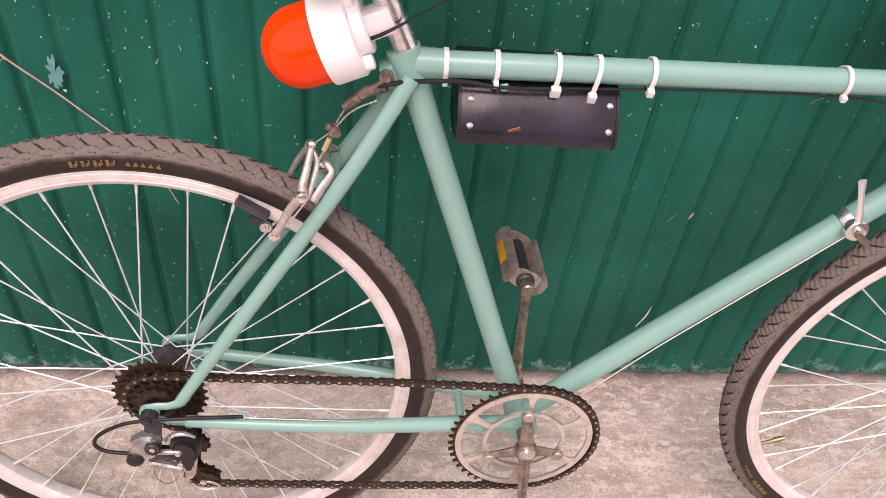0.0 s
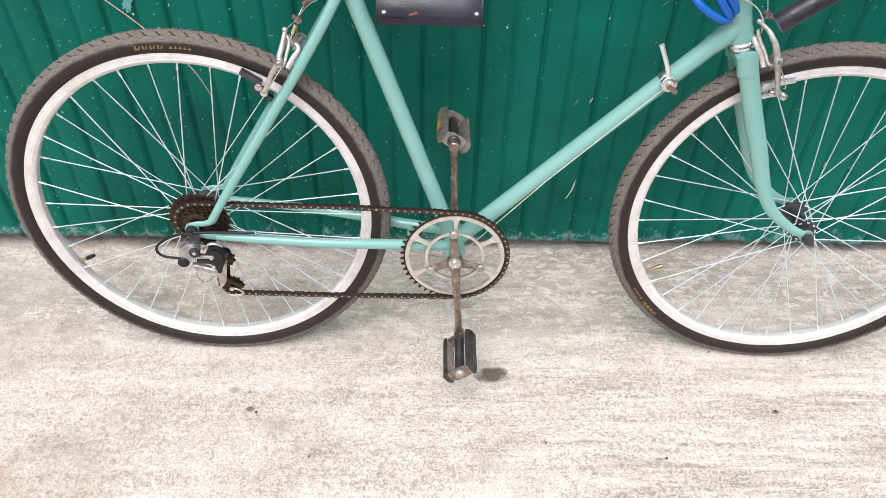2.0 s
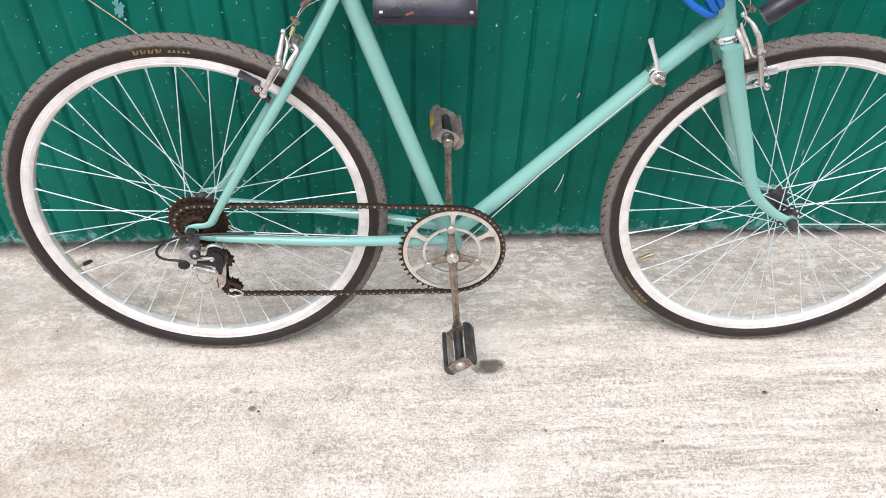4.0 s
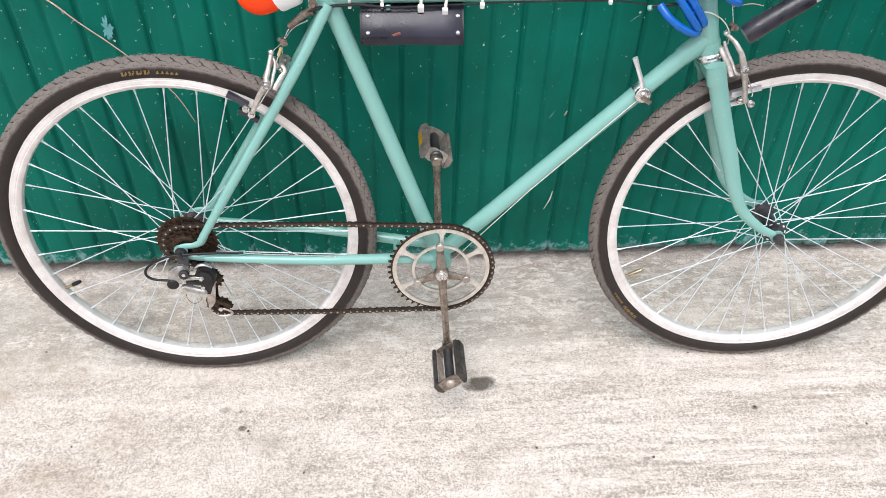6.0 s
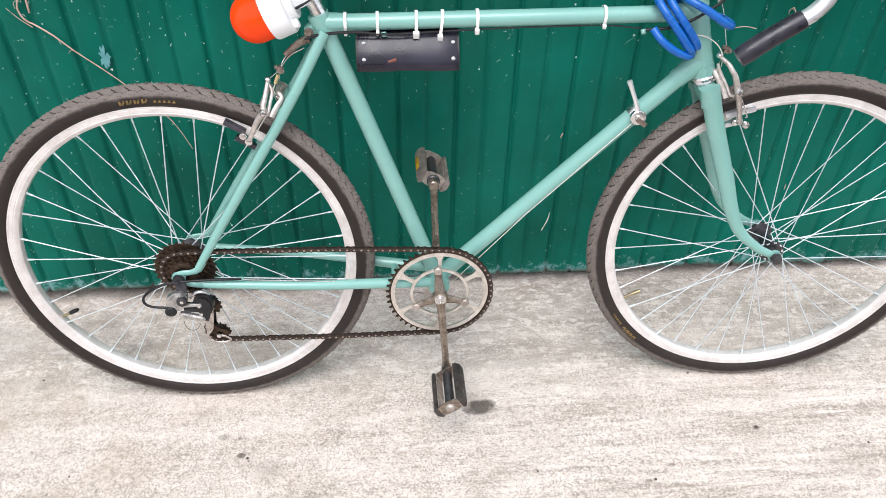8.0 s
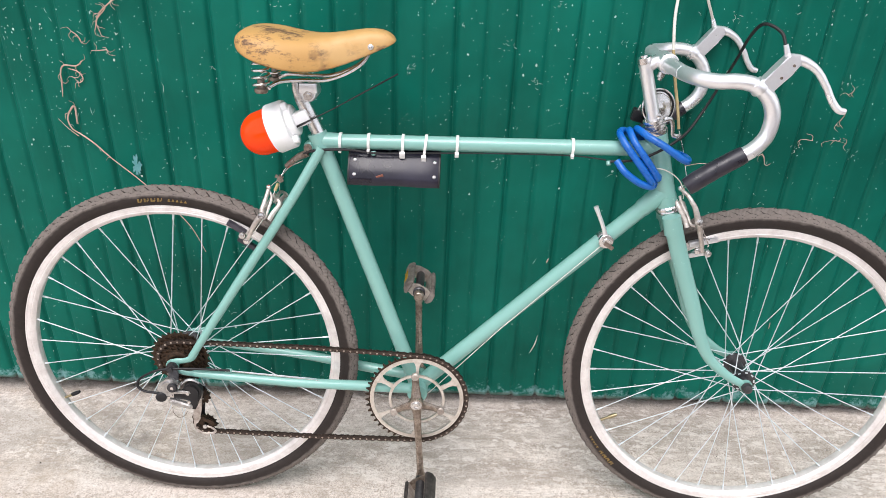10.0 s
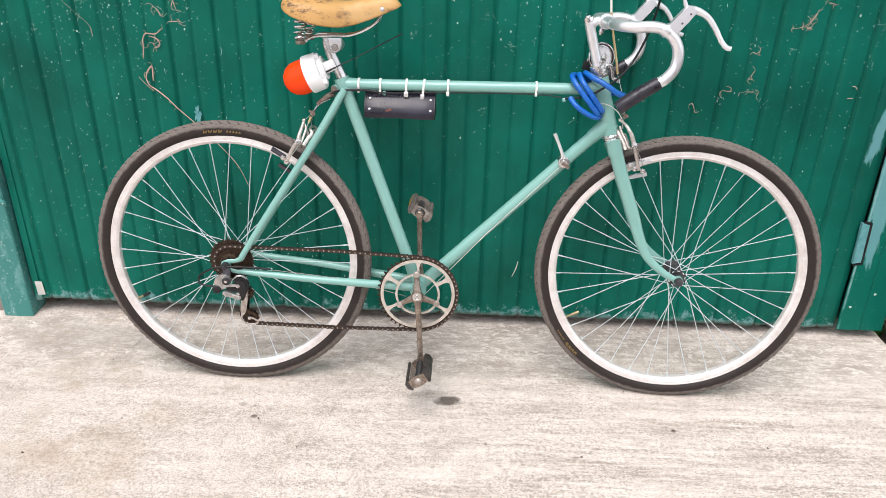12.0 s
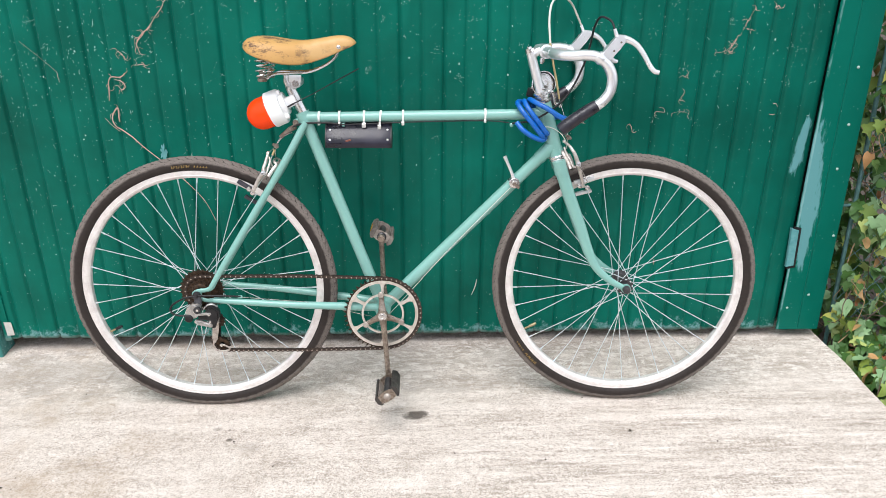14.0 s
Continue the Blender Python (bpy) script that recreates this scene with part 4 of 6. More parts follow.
def crank_bm(s):
    d = CRANK if s < 0 else -CRANK + Vector((0.008, 0, 0))
    out = 0.065 if s < 0 else 0.052
    a, b = BB + Vector((0, s * out, 0)), BB + Vector((0, s * (out + 0.013), 0)) + d
    bm = tube(B(), [a - d * 0.05, a, a.lerp(b, 0.15), a.lerp(b, 0.55), a.lerp(b, 0.9), b, b + d * 0.045], [0.008, 0.0125, 0.0080, 0.0066, 0.0070, 0.0092, 0.0062], 14, 0.8)
    turned(bm, a + Vector((0, -0.008, 0)), (0, 1, 0), [(0, 0.0135), (0.002, 0.0145), (0.014, 0.0145), (0.016, 0.0135)], 20)
    turned(bm, b + Vector((0, -0.009, 0)), (0, 1, 0), [(0, 0.0080), (0.002, 0.0100), (0.016, 0.0100), (0.018, 0.0080)], 18)
    return bm


def pedal(s, tilt):
    """A steel cage pedal with two ribbed rubber blocks. It is built along -y from the crank."""
    at = BB + (CRANK if s < 0 else -CRANK + Vector((0.008, 0, 0))) + Vector((0, -0.084 if s < 0 else 0.070, 0))
    m = Matrix.Translation(at) @ Matrix.Rotation(radians(tilt), 4, "Y") @ (Matrix() if s < 0 else Matrix.Rotation(math.pi, 4, "Z"))
    p = part("pedal", turned(B(), (0, 0.006, 0), (0, -1, 0), [(0, 0.0075), (0.002, 0.0075), (0.003, 0.010), (0.010, 0.010), (0.012, 0.0125), (0.018, 0.0125), (0.018, 0.0095), (0.096, 0.0090), (0.101, 0.0075), (0.102, 0)], 18), M_HUB, bike, "worn steel pedal with rubber treads and amber reflectors", pose_m=m)
    for y, k in ((-0.0125, 1.12), (-0.0995, 1.10)):
        o = [(k * x, k * z) for x, z in ((-0.0250, -0.0062), (-0.0190, -0.0095), (-0.0085, -0.0132), (0.0085, -0.0132), (0.0190, -0.0095), (0.0250, -0.0062), (0.0250, 0.0062), (0.0190, 0.0095), (0.0085, 0.0132), (-0.0085, 0.0132), (-0.0190, 0.0095), (-0.0250, 0.0062))]
        part("end_plate", plate(B(), o, y - 0.0016, y + 0.0016, 0.0006), M_CRANK if s < 0 else M_PEDAL, p, "bent steel end plate")
    part("dust_cap", turned(B(), (0, -0.1005, 0), (0, -1, 0), [(0, 0.0095), (0.004, 0.009), (0.007, 0.006), (0.008, 0)], 16), M_PEDAL, p)
    for e in (-1, 1):
        o = [(e * x, z) for x, z in ((0.0205, -0.0140), (0.0215, -0.0152), (0.0262, -0.0152), (0.0325, -0.0072), (0.0325, 0.0072), (0.0262, 0.0152), (0.0215, 0.0152), (0.0205, 0.0140))]
        bm = plate(B(), o, -0.1015, -0.008, 0.0012)
        for y in range(9):
            for z in (-0.0153, 0.0153):
                block(bm, (e * 0.0238, -0.017 - 0.009 * y, z), (0.0042, 0.004, 0.0014))
        t = part("rubber_tread", bm, M_TREAD if s < 0 else M_TREAD_LIT, p, "grey-black ribbed rubber tread")
        part("side_rail", block(B(), (e * 0.0192, -0.053, 0), (0.002, 0.086, 0.023), bevel=0.0006), M_PEDAL, p)
        if s < 0 < e:
            continue
        part("reflector", block(B(), (e * 0.0316, -0.053, 0), (0.0030, 0.044, 0.0125), bevel=0.0006), M_YELLOW, t, "amber plastic reflector")


def sprockets():
    hold = None
    for k, (n, y) in enumerate(((28, -0.0335), (24, -0.0375), (20, -0.0415), (17, -0.0455), (14, -0.0495))):
        r = n * 0.0127 / (2 * math.pi)
        bm = ring(B(), teeth(n, r - 0.0032, r + 0.0014), circle(r * 0.50, n * 5), y - 0.0011, y + 0.0011)
        if hold is None:
            hold = part("freewheel", turned(B(), (0, -0.031, 0), (0, -1, 0), [(0, 0.026), (0.020, 0.022), (0.0215, 0.019), (0.0215, 0.013), (0.019, 0.012)], 28), M_SPROCKET, bike, "rusty brown freewheel with five sprockets", pose_m=Matrix.Translation((-0.466, 0, 0.3375)))
        part("sprocket", bm, M_SPROCKET, hold, pose_m=Matrix.Rotation(radians(7 * k), 4, "Y"))


def chain_run():
    """Points of the chain's loop, one a pitch."""
    cy = -0.0415
    top = 20 * 0.0127 / (2 * math.pi)
    out = []
    for k in range(26):
        a = radians(-88 + 178 * k / 25)
        out.append(Vector((RING_R * math.cos(a), RING_Y, RING_Z + RING_R * math.sin(a))))
    out.append(Vector((-0.20, -0.044, 0.3775)))
    for k in range(14):
        a = radians(88 + 150 * k / 13)
        out.append(Vector((-0.466 + top * math.cos(a), cy, 0.3375 + top * math.sin(a))))
    for x, z in ((-0.452, 0.286), (-0.432, 0.272), (-0.424, 0.255), (-0.430, 0.240), (-0.440, 0.225), (-0.448, 0.205), (-0.4475, 0.186), (-0.438, 0.1735), (-0.424, 0.170), (-0.40, 0.1702)):
        out.append(Vector((x, cy, z)))
    out.append(Vector((-0.20, -0.0435, 0.1690)))
    out.append(out[0].copy())
    far = [0.0]
    for p, q in zip(out, out[1:]):
        far.append(far[-1] + (q - p).length)
    n = int(far[-1] / 0.0127) // 2 * 2
    at = np.linspace(0, far[-1], n + 1)
    cols = [np.interp(at, far, [v[i] for v in out]) for i in range(3)]
    return [Vector((float(cols[0][i]), float(cols[1][i]), float(cols[2][i]))) for i in range(n + 1)]


def chain():
    pts = chain_run()
    bm = B()
    for p in pts[:-1]:
        tube(bm, [p + Vector((0, -0.0042, 0)), p + Vector((0, 0.0042, 0))], 0.0019, 8)
    ch = part("chain", bm, M_PIN, bike, "greasy dark roller chain")
    kinds = []
    for wide in (0.0034, 0.0023):
        bm = B()
        for s in (-1, 1):
            o = []
            for k in range(9):
                a = radians(90 + 180 * k / 8)
                o.append((0.0043 * math.cos(a), 0.0043 * math.sin(a)))
            o.append((0.00635, -0.0030))
            for k in range(9):
                a = radians(-90 + 180 * k / 8)
                o.append((0.0127 + 0.0043 * math.cos(a), 0.0043 * math.sin(a)))
            o.append((0.00635, 0.0030))
            plate(bm, o, s * wide - 0.0005, s * wide + 0.0005)
        kinds.append(bm)
    made = [None, None]
    for i, (p, q) in enumerate(zip(pts, pts[1:])):
        d = q - p
        m = Matrix.Translation(p) @ Matrix.Rotation(-math.atan2(d.z, d.x), 4, "Y")
        if made[i % 2] is None:
            made[i % 2] = part("link", kinds[i % 2], M_CHAIN, ch, pose_m=m)
        else:
            again(made[i % 2], m, ch)


def derailleur():
    o = [(-0.4800, 0.3215), (-0.4660, 0.3225), (-0.4560, 0.3150), (-0.4550, 0.3020), (-0.4600, 0.2900), (-0.4680, 0.2830), (-0.4760, 0.2760), (-0.4880, 0.2720), (-0.4985, 0.2820), (-0.5020, 0.2950), (-0.4970, 0.3095)]
    o = [(-0.478 + 0.86 * (x + 0.478), 0.298 + 0.86 * (z - 0.298)) for x, z in o]
    body = part("rear_derailleur", plate(B(), o, -0.089, -0.069, 0.0045), M_GEAR, bike, "alloy and black rear derailleur")
    part("mounting_bolt", turned(B(), (-0.472, -0.061, 0.3345), (0, -1, 0), [(0, 0.0105), (0.010, 0.0105), (0.013, 0.0095), (0.013, 0.0055), (0.017, 0.005), (0.017, 0)], 18), M_HUB, body)
    part("hanger_arm", tube(B(), [(-0.471, -0.068, 0.336), (-0.468, -0.072, 0.322), (-0.470, -0.076, 0.304)], [0.0085, 0.0105, 0.011], 14, 0.6), M_HUB, body)
    p = part("pivot_bolt", turned(B(), (-0.4669, -0.087, 0.3035), (0, -1, 0), [(0, 0.0095), (0.005, 0.0095), (0.0065, 0.0085), (0.0065, 0.0055), (0.005, 0.005), (0.005, 0)], 18), M_HUB, body)
    part("bolt_head", turned(B(), (-0.4669, -0.0915, 0.3035), (0, -1, 0), [(0, 0.0042), (0.0015, 0.0038), (0.0018, 0)], 6), M_CHROME, p)
    part("adjusting_screw", turned(B(), (-0.4740, -0.087, 0.2995), (0, -1, 0), [(0, 0.0042), (0.004, 0.004), (0.005, 0.002), (0.0052, 0)], 10), M_CHROME, body)
    part("end_cap", turned(B(), (-0.4905, -0.0865, 0.2810), (0.15, -1, 0), [(0, 0.0105), (0.004, 0.0105), (0.0056, 0.0092), (0.0064, 0.006), (0.0066, 0)], 24), M_BLACK, body, "black plastic end cap")
    part("upper_link", plate(B(), [(-0.474, 0.2945), (-0.436, 0.2950), (-0.434, 0.2890), (-0.472, 0.2870)], -0.088, -0.082, 0.0015), M_GEAR, body)
    part("lower_link", plate(B(), [(-0.4760, 0.2755), (-0.4700, 0.2760), (-0.4340, 0.2650), (-0.4320, 0.2585), (-0.4370, 0.2545), (-0.4720, 0.2630), (-0.4775, 0.2680)], -0.091, -0.079, 0.003), M_GEAR, body)
    # black block painting the shaded hollow between the two links
    part("link_gap_shade", block(B(), (-0.4520, -0.077, 0.2800), (0.034, 0.012, 0.016), pose(0, 0, 0, 0, 5), 0.003), M_BLACK, body)
    o = [(-0.4510, 0.2950), (-0.4440, 0.3070), (-0.4340, 0.3110), (-0.4220, 0.3060), (-0.4150, 0.2960), (-0.4150, 0.2820), (-0.4230, 0.2660), (-0.4290, 0.2500), (-0.4360, 0.2510), (-0.4410, 0.2620), (-0.4400, 0.2800)]
    part("knuckle", plate(B(), o, -0.086, -0.064, 0.0045), M_BLACK, body, "black plastic knuckle")
    part("knuckle_cover", tube(B(), glide([(-0.456, -0.074, 0.300), (-0.444, -0.075, 0.3115), (-0.432, -0.075, 0.3135), (-0.4195, -0.074, 0.306)], 5), [0.0022, 0.0030, 0.0030, 0.0018], 10, 1.2), M_GEAR, body)
    for x, z in ((-0.4395, 0.2895), (-0.4383, 0.2705), (-0.4745, 0.2710), (-0.4720, 0.2860)):
        part("rivet", turned(B(), (x, -0.0855 if z > 0.268 else -0.0905, z), (0, -1, 0), [(0, 0.0038), (0.003, 0.0034), (0.004, 0)], 10), M_CHROME, body)
    o = [(-0.437, 0.272), (-0.423, 0.268), (-0.4275, 0.235), (-0.4315, 0.205), (-0.428, 0.1955), (-0.414, 0.1875), (-0.405, 0.1800), (-0.409, 0.1745), (-0.424, 0.1720), (-0.438, 0.1765), (-0.4445, 0.188), (-0.4455, 0.210), (-0.4430, 0.240)]
    near = [(-0.437, 0.272), (-0.423, 0.268), (-0.4275, 0.235), (-0.4320, 0.208), (-0.4385, 0.197), (-0.4455, 0.194), (-0.4462, 0.210), (-0.4430, 0.240)]
    cage = part("cage_plate", plate(B(), near, -0.0545, -0.0525, 0.0005), M_BRAKE, body, "scratched alloy cage plate")
    loop = [(-0.443, -0.0535, 0.200), (-0.4448, -0.0535, 0.188), (-0.4380, -0.0535, 0.1765), (-0.4240, -0.0535, 0.1720), (-0.4090, -0.0535, 0.1745), (-0.4040, -0.0535, 0.1800), (-0.4120, -0.0535, 0.1870), (-0.4240, -0.0535, 0.1905)]
    part("cage_loop", tube(B(), glide(loop, 5), 0.0024, 8, 0.5), M_BRAKE, cage)
    part("cage_plate", plate(B(), o, -0.0305, -0.0285, 0.0005), M_BLACK, body)
    for x, z in ((-0.431, 0.255), (-0.424, 0.1905)):
        j = part("jockey_wheel", ring(B(), teeth(11, 0.0165, 0.0200), circle(0.005, 55), -0.0445, -0.0385), M_SPROCKET, body, "greasy brown jockey wheel", pose_m=pose(x, 0, z))
        part("jockey_bolt", turned(B(), (0, -0.0545, 0), (0, -1, 0), [(0, 0.0050), (0.002, 0.0045), (0.003, 0)], 12), M_CHROME, j)
    o = [(-0.428, 0.2140), (-0.423, 0.2135), (-0.4150, 0.2060), (-0.4040, 0.2010), (-0.4010, 0.1950), (-0.4060, 0.1930), (-0.4150, 0.1960), (-0.4260, 0.2030)]
    part("chain_guard_tab", plate(B(), o, -0.0550, -0.0500, 0.0012), M_SPROCKET, body)
    loop = glide([(-0.362, -0.060, 0.3285), (-0.43, -0.069, 0.3345), (-0.4856, -0.075, 0.3345), (-0.513, -0.077, 0.3255), (-0.533, -0.080, 0.3120), (-0.5365, -0.081, 0.2975), (-0.524, -0.082, 0.2880), (-0.499, -0.083, 0.2855)], 8)
    part("cable_housing", tube(B(), loop, 0.0024, 10), M_BLACK, body, "black cable housing loop")
    part("loose_wire", tube(B(), glide([(-0.472, -0.086, 0.256), (-0.470, -0.088, 0.244), (-0.460, -0.09, 0.236), (-0.448, -0.09, 0.241), (-0.443, -0.088, 0.250)], 6), 0.0006, 6), M_RUSTY, body)
    part("shift_cable", tube(B(), [(-0.360, -0.060, 0.3265), (-0.20, -0.050, 0.3085), (-0.03, -0.030, 0.258)], 0.0008, 6), M_CHROME, bike)
    part("shift_cable", tube(B(), [(0.331, -0.022, 0.608), (0.16, -0.016, 0.424), (0.012, -0.012, 0.252)], 0.0008, 6), M_HOUSING_W, bike)


def shifter():
    at = Vector((0.3385, 0.0, 0.6135))
    d = Vector((0.4335, 0, 0.4335)).normalized()
    clamp = part("shift_lever", turned(B(), at - d * 0.007, d, [(0, 0.0158), (0.001, 0.0165), (0.013, 0.0165), (0.014, 0.0158)], 24), M_CHROME, bike, "chromed down tube gear lever")
    b = Vector((0.3365, -0.014, 0.6165))
    part("lever_boss", turned(B(), b, (0, -1, 0), [(0, 0.0095), (0.006, 0.0095), (0.006, 0.0135), (0.012, 0.0135), (0.0135, 0.012), (0.014, 0.007), (0.019, 0.0065), (0.019, 0)], 20), M_CHROME, clamp)
    part("wing_nut", block(B(), b + Vector((0.004, -0.019, -0.005)), (0.020, 0.004, 0.008), pose(0, 0, 0, 0, 35), 0.0015), M_RUSTY, clamp)
    part("lever_arm", tube(B(), glide([b + Vector((0, -0.010, 0)), (0.3300, -0.025, 0.640), (0.3180, -0.028, 0.667), (0.3090, -0.032, 0.686)], 5), [0.0058, 0.0038, 0.0037, 0.0046], 12, 0.6), M_ALLOY, clamp)


# ---- brakes ----
def centre_pull(name, main, inner, bracket, pad, along, nuts, yoke, pad_mat, pad_label, pad_long):
    """A centre-pull calliper. main, inner: the outer and inner strand of the near arm, from the cable anchor down; bracket: the plate
    that carries it; the far arm mirrors the near one."""
    body = part(name, tube(B(), glide(bracket + [(x, -y, z) for x, y, z in bracket[::-1]], 5), [0.0050, 0.0046, 0.0040, 0.0040, 0.0046, 0.0050], 10, 0.6), M_BRAKE, bike, "aged alloy centre-pull rim brake")
    along = Vector(along).normalized()
    hold = Matrix((along, Vector((0, 1, 0)), along.cross(Vector((0, 1, 0))))).transposed().to_4x4()
    for s in (-1, 1):
        def at(p):
            low = max(0.0, min(1.0, (0.05 + p[1]) / 0.03)) if s > 0 else 0.0
            return Vector((p[0] + 0.006 * low, -s * p[1], p[2] - 0.048 * low))

        m = [at(p) for p in main]
        arm = part("brake_arm", tube(B(), glide(m, 5), [0.0032, 0.0037, 0.0042, 0.0046, 0.0058, 0.0046, 0.0040, 0.0044], 12, 0.75), M_BRAKE, body)
        part("arm_web", tube(B(), glide([at(p) for p in inner], 5), [0.0025, 0.0031, 0.0031, 0.0028, 0.0025], 10, 0.85), M_BRAKE, arm)
        part("cable_anchor", turned(B(), m[0] - Vector((0, 0, 0.003)), (0, 0.1 * s, 1), [(0, 0.0036), (0.002, 0.0050), (0.006, 0.0052), (0.008, 0.0036), (0.009, 0)], 14), M_CHROME, arm)
        part("arm_pivot", turned(B(), m[4] + Vector((0, s * 0.001, 0)), (0.2, s, 0.15), [(0, 0.0066), (0.005, 0.0062), (0.005, 0.0044), (0.008, 0.0040), (0.0085, 0)], 8), M_CHROME, arm)
        part("return_spring", tube(B(), glide([m[4] + Vector((0.004, s * 0.004, -0.005)), m[6] + Vector((0.009, s * 0.004, 0.008)), m[7] + Vector((0.007, s * 0.002, 0.012))], 4), 0.0011, 6), M_CHROME, arm)
        for p in nuts:
            part("block_nut", turned(B(), at(p), (0, s, 0), [(0, 0.0062), (0.005, 0.0062), (0.005, 0.0042), (0.008, 0.0040), (0.009, 0)], 8), M_CHROME, arm)
        part("brake_block", block(B(), at(pad), (pad_long, 0.011, 0.0092), hold, 0.002), pad_mat, arm, pad_label)
        part("straddle_cable", tube(B(), [m[0], yoke], 0.0007, 6), M_CHROME, arm)
    t = Vector(yoke)
    y = part("straddle_yoke", block(B(), t, (0.009, 0.011, 0.011), pose(0, 0, 0, 0, 25), 0.0026), M_RUSTY, body, "rusty cable yoke with bolt")
    part("yoke_bolt", turned(B(), t + Vector((0.003, -0.004, -0.001)), (0.3, -1, 0), [(0, 0.0042), (0.004, 0.0038), (0.005, 0)], 6), M_RUSTY, y)
    part("yoke_nut", turned(B(), t + Vector((-0.004, -0.002, 0.004)), (-1, -0.3, 0.4), [(0, 0.0036), (0.004, 0.0034), (0.0045, 0)], 6), M_RUSTY, y)
    return body


def brakes():
    rb = centre_pull("rear_brake", [(-0.2766, -0.020, 0.6920), (-0.2794, -0.028, 0.6800), (-0.2822, -0.038, 0.6690), (-0.2850, -0.046, 0.6585), (-0.2855, -0.050, 0.6500), (-0.2985, -0.052, 0.6320), (-0.3095, -0.051, 0.6090), (-0.3140, -0.049, 0.6010)], [(-0.2760, -0.020, 0.6850), (-0.2716, -0.026, 0.6745), (-0.2755, -0.036, 0.6590), (-0.2805, -0.046, 0.6440), (-0.2860, -0.048, 0.6440)], [(-0.2750, -0.042, 0.6380), (-0.2655, -0.034, 0.6520), (-0.2565, -0.026, 0.6640), (-0.2635, -0.016, 0.6720)], (-0.3400, -0.020, 0.6120), (-0.84, 0, 0.54), [(-0.3150, -0.046, 0.5985), (-0.3230, -0.045, 0.6080)], (-0.2552, -0.022, 0.7105), M_PAD, "dark brake block", 0.038)
    part("cable_end_sleeve", tube(B(), [(-0.2590, -0.023, 0.7015), (-0.2650, -0.024, 0.6880)], 0.0028, 10), M_HOUSING_Y, rb)
    part("cable_tip", tube(B(), [(-0.2650, -0.024, 0.6880), (-0.2725, -0.026, 0.6700)], 0.0011, 8), M_CHROME, rb)
    h = part("cable_hanger", tube(B(), [(-0.206, -0.014, 0.757), (-0.222, -0.010, 0.749), (-0.236, -0.008, 0.738)], [0.0070, 0.0062, 0.0052], 12, 0.6), M_RUSTY, bike, "rusty rear brake cable hanger")
    part("adjuster", tube(B(), [(-0.232, -0.008, 0.741), (-0.246, -0.010, 0.729)], [0.0058, 0.0048], 14), M_RUSTY, h)
    part("brake_cable", tube(B(), glide([(-0.243, -0.010, 0.731), (-0.250, -0.016, 0.722), (-0.2552, -0.022, 0.711)], 4), 0.0010, 6), M_CHROME, bike)
    part("cable_tail", tube(B(), glide([(-0.2545, -0.024, 0.713), (-0.238, -0.022, 0.732), (-0.214, -0.020, 0.744)], 5), 0.0010, 6), M_CHROME, bike)
    centre_pull("front_brake", [(0.4595, -0.012, 0.7195), (0.4720, -0.028, 0.7095), (0.4775, -0.034, 0.7010), (0.4830, -0.038, 0.6925), (0.4915, -0.041, 0.6690), (0.4997, -0.042, 0.6427), (0.5060, -0.041, 0.6200), (0.5088, -0.040, 0.6091)], [(0.4600, -0.012, 0.7060), (0.4640, -0.018, 0.6940), (0.4745, -0.030, 0.6745), (0.4790, -0.040, 0.6630), (0.4870, -0.040, 0.6600)], [(0.4740, -0.040, 0.6560), (0.4690, -0.032, 0.6690), (0.4590, -0.020, 0.6880), (0.4555, -0.012, 0.6950)], (0.5135, -0.0225, 0.6235), (0.97, 0, 0.235), [(0.4995, -0.038, 0.6125), (0.5185, -0.040, 0.6080)], (0.4690, -0.012, 0.7300), M_ALLOY, "alloy brake block holder", 0.052)


